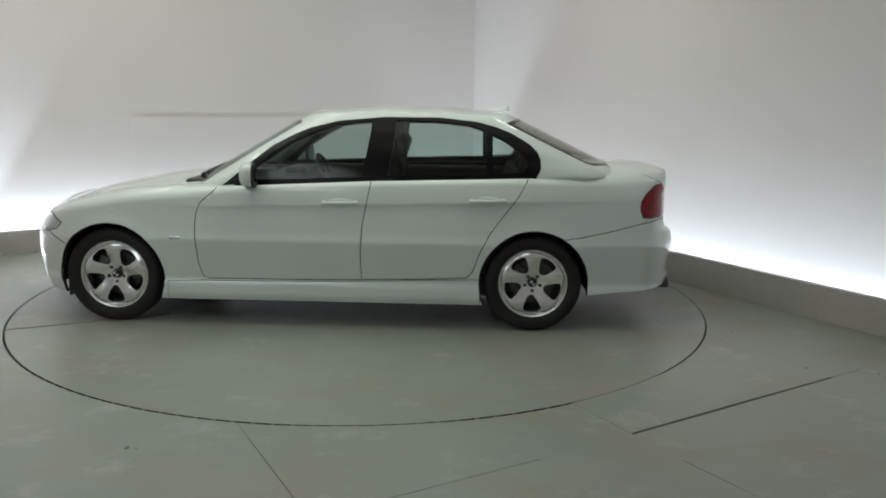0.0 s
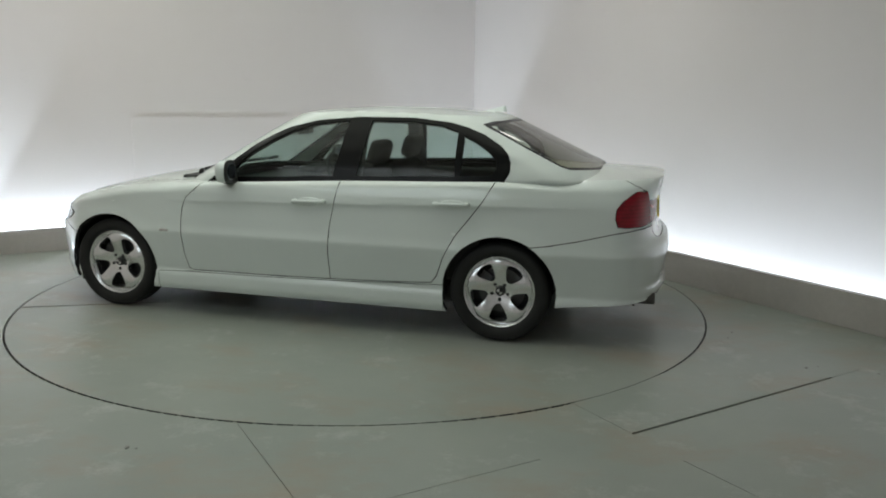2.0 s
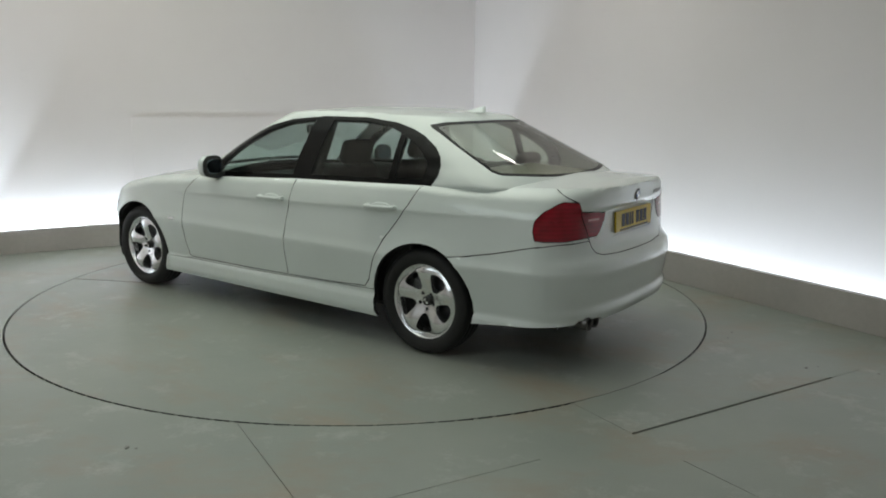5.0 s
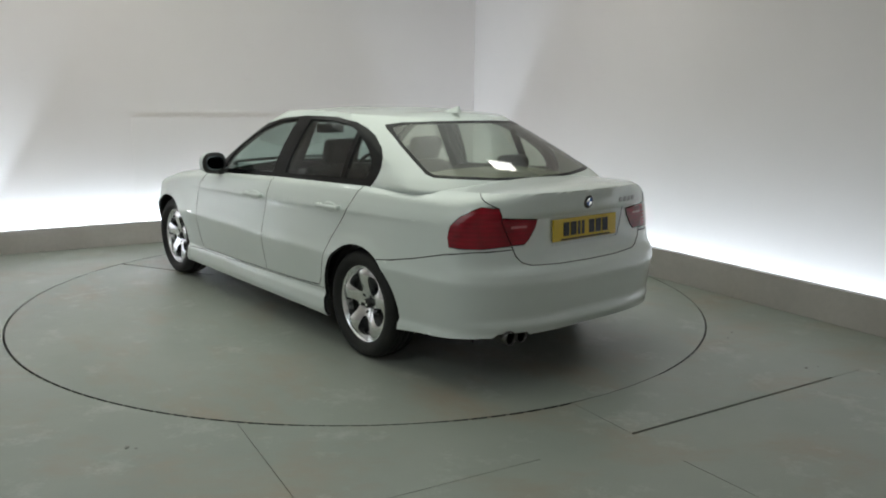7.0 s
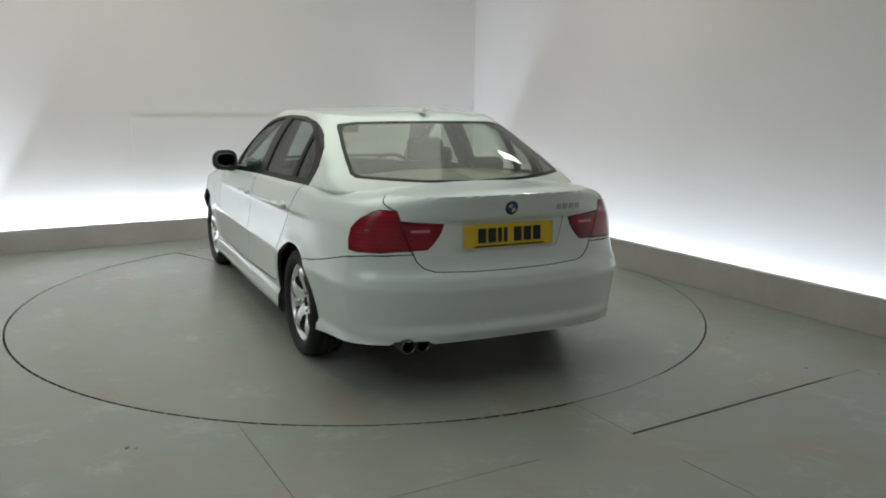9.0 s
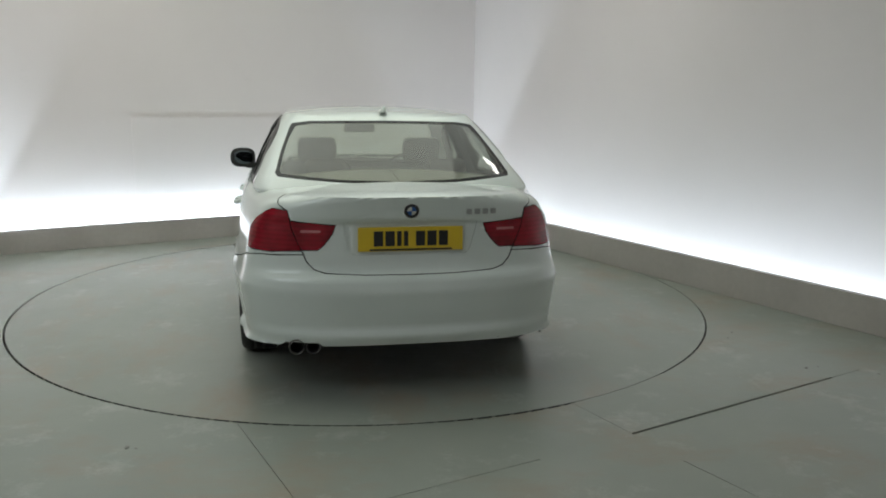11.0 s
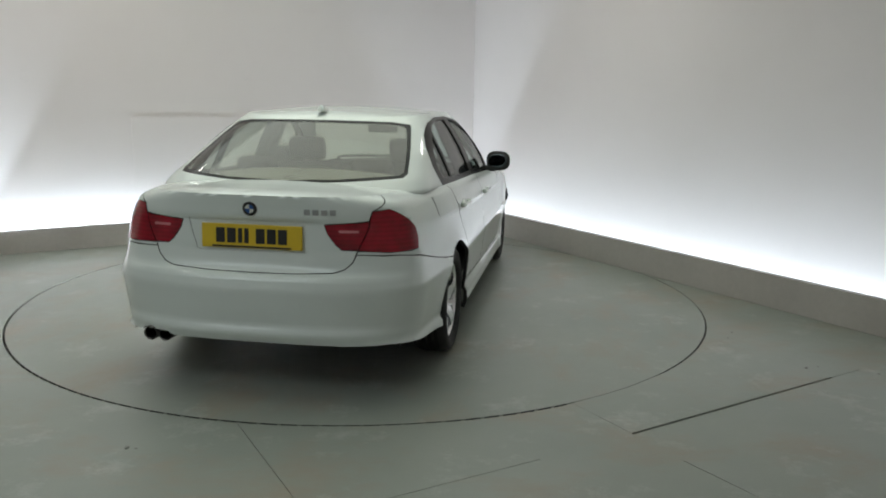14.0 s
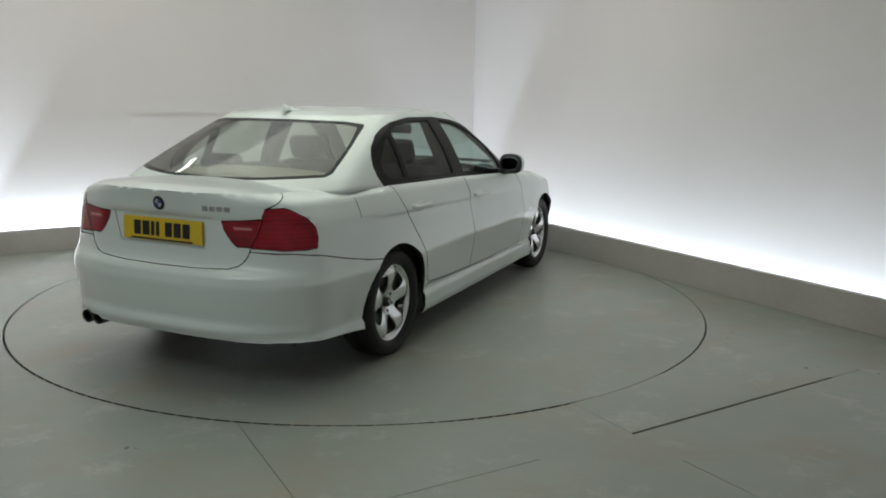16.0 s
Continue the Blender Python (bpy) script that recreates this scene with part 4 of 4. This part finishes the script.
def build_interior(car):
    for y in (0.37, -0.37):
        build_seat(car, -0.02, y)
    bm = bmesh.new()
    cushion(bm, (-1.15, -0.64, 0.36), (-0.62, 0.64, 0.54), 0.06)
    bench = part("rear_bench", bm, SEATING, car, smooth=True)
    lean = pose(-1.12, 0, 0.52, 0, -24, 0)
    bm = bmesh.new()
    cushion(bm, (-0.07, -0.62, -0.05), (0.07, 0.62, 0.52), 0.05, lean)
    part("backrest", bm, SEATING, bench, smooth=True)
    for y in (-0.36, 0.0, 0.36):
        bm = bmesh.new()
        h = 0.66 if y else 0.61
        cushion(bm, (-0.045, y - 0.125, 0.50), (0.05, y + 0.125, h), 0.04, lean)
        part("headrest", bm, SEATING, bench, smooth=True)
    bm = bmesh.new()
    box(bm, (-1.78, -0.62, 0.985), (-1.32, 0.62, 1.01), 0.008)
    part("parcel_shelf", bm, TRIM, car)
    bm = bmesh.new()
    box(bm, (0.28, -0.74, 0.60), (0.62, 0.74, 0.90), 0.06, 4)
    box(bm, (0.5, -0.70, 0.70), (0.96, 0.70, 0.885), 0.05, 4)
    dash = part("dashboard", bm, TRIM, car, smooth=True)
    bm = bmesh.new()
    box(bm, (0.30, -0.56, 0.88), (0.46, -0.20, 0.945), 0.03, 4)
    part("instrument_hood", bm, TRIM, dash, smooth=True)
    wheel = empty("steering_wheel", pose(0.16, -0.37, 0.86, 0, -66, 0), car)
    bm = bmesh.new()
    lathe(bm, [(0.185 + 0.015 * math.cos(a * math.pi / 5), 0.015 * math.sin(a * math.pi / 5)) for a in range(10)], 40, "Z", True)
    part("steering_rim", bm, TRIM, wheel, smooth=True)
    bm = bmesh.new()
    box(bm, (-0.07, -0.08, -0.03), (0.06, 0.08, 0.01), 0.02, 3)
    box(bm, (-0.02, -0.18, -0.012), (0.02, 0.18, 0.006), 0.006)
    box(bm, (-0.18, -0.025, -0.012), (0.0, 0.025, 0.006), 0.006)
    part("steering_boss", bm, TRIM, wheel)
    bm = bmesh.new()
    box(bm, (0.27, -0.12, 1.205), (0.305, 0.12, 1.275), 0.016, 3)
    box(bm, (0.285, -0.015, 1.26), (0.315, 0.015, 1.305), 0.006)
    part("interior_mirror", bm, BLACK, car, smooth=True)
    bm = bmesh.new()
    box(bm, (-1.35, -0.74, 0.20), (0.95, 0.74, 0.34), 0.03)
    box(bm, (-2.1, -0.55, 0.28), (2.0, 0.55, 0.40), 0.03)
    part("floor_pan", bm, BLACK, car)
    bm = bmesh.new()
    box(bm, (-0.6, -0.12, 0.34), (0.5, 0.12, 0.62), 0.04, 3)
    part("centre_console", bm, TRIM, car)
    for s in (1, -1):
        bm = bmesh.new()
        box(bm, (-1.25, 0.70, 0.35) if s > 0 else (-1.25, -0.79, 0.35), (0.62, 0.79, 0.935) if s > 0 else (0.62, -0.70, 0.935), 0.03, 3)
        part("door_lining", bm, TRIM, car)
        bm = bmesh.new()
        box(bm, (-0.44, 0.60 * s - 0.035, 0.9), (-0.33, 0.60 * s + 0.035, 1.36), 0.02, 3, Matrix.Translation((0, 0, 0)))
        for v in bm.verts:
            v.co.y += s * (TUMBLE(v.co.z) - 0.055 - 0.60)
        part("pillar_lining", bm, TRIM, car)


def build_details(car, body, cabin):
    # mirrors
    for s, door in ((1, body["front_door"][0]), (-1, body["front_door"][1])):
        bm = bmesh.new()
        def bulb(bm, rx, ry, rz, cut, n=2.7):
            """A rounded pod, flat towards the rear."""
            g = bmesh.ops.create_uvsphere(bm, u_segments=32, v_segments=20, radius=1.0)
            for v in g["verts"]:
                q = v.co.copy()
                k = (abs(q.x) ** n + abs(q.y) ** n + abs(q.z) ** n) ** (-1 / n)
                v.co = Vector((max(q.x * k * rx, cut), q.y * k * ry, q.z * k * rz))
        bulb(bm, 0.064, 0.094, 0.074, -0.022)
        mirror = part("door_mirror", bm, PAINT, door, "white door mirror with a black rear face", pose(0.428, s * 0.918, 0.998, 0, 0, 9 * s), smooth=True)
        bm = bmesh.new()
        bulb(bm, 0.014, 0.0965, 0.0765, -0.012)
        bmesh.ops.translate(bm, verts=bm.verts[:], vec=(-0.022, 0, 0))
        part("mirror_surround", bm, BLACK, mirror, "black mirror housing", smooth=True)
        bm = bmesh.new()
        bulb(bm, 0.016, 0.076, 0.054, -0.010)
        bmesh.ops.translate(bm, verts=bm.verts[:], vec=(-0.027, 0, 0))
        part("mirror_glass", bm, MIRROR, mirror, smooth=True)
        bm = bmesh.new()
        box(bm, (-0.035, -0.15 if s > 0 else 0.02, -0.086), (0.040, -0.02 if s > 0 else 0.15, -0.042), 0.015, 3)
        part("mirror_foot", bm, BLACK, mirror)
    # handles
    for name, x0, z0, doors in (("front", -0.135, 0.826, body["front_door"]), ("rear", -1.075, 0.852, body["rear_door"])):
        for s, door in ((1, doors[0]), (-1, doors[1])):
            bm = bmesh.new()
            box(bm, (-0.115, 0.022, -0.011), (0.115, 0.040, 0.012), 0.009, 3)
            box(bm, (-0.115, 0.0, -0.013), (-0.084, 0.034, 0.015), 0.008, 2)
            box(bm, (0.084, 0.0, -0.013), (0.115, 0.034, 0.015), 0.008, 2)
            y = BODY.at(BODY.w_of_x(x0, z0), z0).y - 0.006
            if s < 0:
                for v in bm.verts:
                    v.co.y = -v.co.y
                bmesh.ops.reverse_faces(bm, faces=bm.faces[:])
            grip = part("door_handle", bm, PAINT, door, "white pull handle", pose(x0, s * y, z0, 0, 1.5, 0), smooth=True)
            bm = bmesh.new()
            bmesh.ops.create_uvsphere(bm, u_segments=20, v_segments=10, radius=1.0, matrix=Matrix.Diagonal((0.080, 0.010, 0.030, 1)))
            part("handle_cup", bm, PAINT, grip, m=pose(0, s * 0.003, -0.002), smooth=True)
    # number plate with plain bars in place of its characters
    lid = body["boot_lid"]
    bm = bmesh.new()
    box(bm, (-0.006, -0.262, -0.060), (0.006, 0.262, 0.060), 0.004)
    plate = part("number_plate", bm, YELLOW, lid, "yellow rear number plate", pose(-2.298, 0.0, 0.812, 0, 3, 0))
    x = 0.185
    for k in range(7):
        bm = bmesh.new()
        w = 0.022 if k in (2, 3) else 0.046
        box(bm, (-0.0085, x - w, -0.034), (-0.004, x, 0.040), 0.001)
        part("plate_bar", bm, INK, plate)
        x -= w + (0.038 if k == 3 else 0.0115)
    bm = bmesh.new()
    box(bm, (-0.0085, -0.205, -0.056), (-0.004, 0.205, -0.047), 0.001)
    part("plate_bar", bm, INK, plate)
    # pale strips in the inner tail lights
    strip = sheet(BODY.w_of_y(0.535, 0.85), BODY.w_of_y(0.44, 0.85), 0.846, 0.858, 6, 2)
    pair("reversing_lens", shell([(strip.faces[:], BODY.at)], inset=-0.005, gap=0.0, lip=0.004, mirror=False, lip_slot=0), PALELENS, (lid, lid), "pale reversing light strip")
    strip.free()
    # badges
    def roundel(name, parent, m, r):
        bm = bmesh.new()
        lathe(bm, [(0.0, 0.006), (r * 0.7, 0.005), (r * 0.95, 0.003), (r, 0.0), (r, -0.006)], 32)
        b = part(name, bm, INK, parent, "round dark badge", m, smooth=True)
        bm = bmesh.new()
        lathe(bm, [(r * 0.98, 0.002), (r * 1.05, 0.003), (r * 1.06, -0.004)], 32)
        part("badge_ring", bm, CHROME, b, smooth=True)
        for mat, ks in ((SILVER, (0, 2)), (BLUE, (1, 3))):
            bm = bmesh.new()
            for k in ks:
                vs = [bm.verts.new((0, 0.0075, 0))] + [bm.verts.new((r * 0.6 * math.cos(radians(90 * k + 10 * i)), 0.0068, r * 0.6 * math.sin(radians(90 * k + 10 * i)))) for i in range(10)]
                for p, q in zip(vs[1:], vs[2:]):
                    bm.faces.new((vs[0], q, p))
            part("badge_quarters", bm, mat, b)
        return b
    xb = TAIL(0.953)
    roundel("boot_badge", lid, pose(xb - 0.001, 0, 0.953, 0, 0, 90) @ pose(0, 0, 0, -6, 0, 0), 0.037)
    for k in range(4):
        bm = bmesh.new()
        box(bm, (-0.003, -0.015, -0.014), (0.003, 0.015, 0.014), 0.003)
        y = -0.29 - 0.042 * k
        w = BODY.w_of_y(-y, 0.945)
        part("model_badge_bar", bm, BADGE, lid, m=pose(BODY.at(w, 0.945).x - 0.001, y, 0.945, 0, 0, 8))
    for s in (1, -1):
        bm = bmesh.new()
        box(bm, (-0.035, -0.004, -0.009), (0.035, 0.004, 0.009), 0.003)
        y = BODY.at(BODY.w_of_x(0.93, 0.585), 0.585).y
        part("side_repeater", bm, CHROME, car, "small chrome side repeater", pose(0.93, s * y, 0.582))
    # roof aerial
    bm = bmesh.new()
    fin = [(0.095, 0.0), (0.03, 0.016), (-0.03, 0.031), (-0.060, 0.040), (-0.080, 0.041), (-0.088, 0.0)]
    rings = []
    for x, h in fin:
        wd = 0.03 if h == 0 else 0.022
        rings.append([bm.verts.new((x, -wd, 0)), bm.verts.new((x, -0.007, h * 0.92)), bm.verts.new((x, 0, h)), bm.verts.new((x, 0.007, h * 0.92)), bm.verts.new((x, wd, 0))])
    for p, q in zip(rings, rings[1:]):
        for i in range(4):
            bm.faces.new((p[i], p[i + 1], q[i + 1], q[i]))
    bmesh.ops.recalc_face_normals(bm, faces=bm.faces[:])
    part("roof_aerial", bm, PAINT, car, "white shark-fin aerial", pose(-1.15, 0, ROOF_MID(-1.09) - 0.004), smooth=True)
    # exhaust
    ex = empty("exhaust", parent=car)
    for y in (0.485, 0.565):
        bm = bmesh.new()
        lathe(bm, [(0.036, 0.0), (0.038, -0.01), (0.038, -0.22), (0.030, -0.22), (0.030, -0.01), (0.034, 0.0)], 28, closed=True)
        part("tailpipe", bm, DARK_CHROME, ex, "dark chrome tailpipe", pose(-2.314, y, 0.284, 0, 0, 90) , smooth=True)
    bm = bmesh.new()
    box(bm, (-2.1, -0.15, 0.22), (-1.75, 0.65, 0.40), 0.06, 3)
    part("silencer", bm, BLACK, ex)
    # wheel arch liners and mud flaps
    for wx in (FX, RX):
        for s in (1, -1):
            bm = bmesh.new()
            n, rings = 28, []
            for y in (0.50, 0.835):
                rings.append([bm.verts.new((wx + 0.356 * math.cos(radians(-9 + 198 * i / n)), s * y, WZ + 0.356 * math.sin(radians(-9 + 198 * i / n)))) for i in range(n + 1)])
            for i in range(n):
                bm.faces.new((rings[0][i], rings[0][i + 1], rings[1][i + 1], rings[1][i]))
            c = bm.verts.new((wx, s * 0.5, WZ - 0.15))
            for i in range(n):
                bm.faces.new((c, rings[0][i + 1], rings[0][i]))
            part("arch_liner", bm, BLACK, car)
            if wx > 0:
                bm = bmesh.new()
                box(bm, (-0.012, -0.09, -0.07), (0.012, 0.0, 0.05), 0.008)
                part("air_flap", bm, BLACK, car, m=pose(wx + 0.325, 0.79 if s > 0 else -0.70, 0.225))
    # cowl under the windscreen
    bm = bmesh.new()
    box(bm, (0.78, -0.64, 0.875), (0.94, 0.64, 0.935), 0.02, 3)
    part("cowl", bm, BLACK, car)
    for p, q in (((0.845, 0.54, 0.945), (0.882, -0.02, 0.958)), ((0.882, -0.05, 0.955), (0.845, -0.60, 0.952))):
        wiper = empty("wiper", parent=car)
        p, q = Vector(p), Vector(q)
        turn = (q - p).to_track_quat("X", "Z").to_matrix().to_4x4()
        bm = bmesh.new()
        bmesh.ops.create_cone(bm, cap_ends=True, segments=14, radius1=0.022, radius2=0.016, depth=0.04, matrix=Matrix.Translation(p))
        box(bm, (0, -0.010, -0.006), ((q - p).length * 0.8, 0.010, 0.010), 0.004, m=Matrix.Translation(p + Vector((0, 0, 0.016))) @ turn)
        part("wiper_arm", bm, BLACK, wiper)
        bm = bmesh.new()
        box(bm, (0.03, -0.008, -0.012), ((q - p).length, 0.008, 0.012), 0.004, m=Matrix.Translation(p + Vector((-0.02, 0, 0.022))) @ turn)
        part("wiper_blade", bm, BLACK, wiper)
    # fuel flap on the right rear quarter
    w0, w1 = BODY.w_of_x(-1.505, 0.9), BODY.w_of_x(-1.705, 0.9)
    flat = sheet(w0, w1, 0.862, 0.962, 8, 6)
    bm = flipped(shell([(flat.faces[:], BODY.at)], inset=-0.0025, gap=0.0, lip=0.006, mirror=False))
    flat.free()
    part("fuel_flap", bm, PAINT, car, "white fuel filler flap")


def build_car():
    car = tagged(empty("saloon_car"), "white four-door saloon with silver five-spoke wheels", "car")
    body = build_body(car)
    cabin = build_cabin(car)
    build_interior(car)
    build_details(car, body, cabin)
    wheel = build_wheel(car)
    wheel.matrix_basis = pose(FX, 0.752, WZ)
    copy_thing(wheel, pose(RX, 0.760, WZ))
    copy_thing(wheel, pose(FX, -0.752, WZ, 0, 0, 180))
    copy_thing(wheel, pose(RX, -0.760, WZ, 0, 0, 180))
    return car


car = build_car()


def heading(t):
    s = (t - 8) / 8
    return 117.73 - 57.24 * s - 1.186 * s * s + 0.935 * s ** 3


def motions():
    """The turntable and the car on it turn together."""
    times = [0.5 * i for i in range(33)]
    walk(turntable, [(t, pose(0, 0, 0, 0, 0, heading(t))) for t in times])
    walk(car, [(t, pose(0, 0, 0, 0, 0, heading(t)) @ pose(0.207, 0.017, 0)) for t in times])


motions()
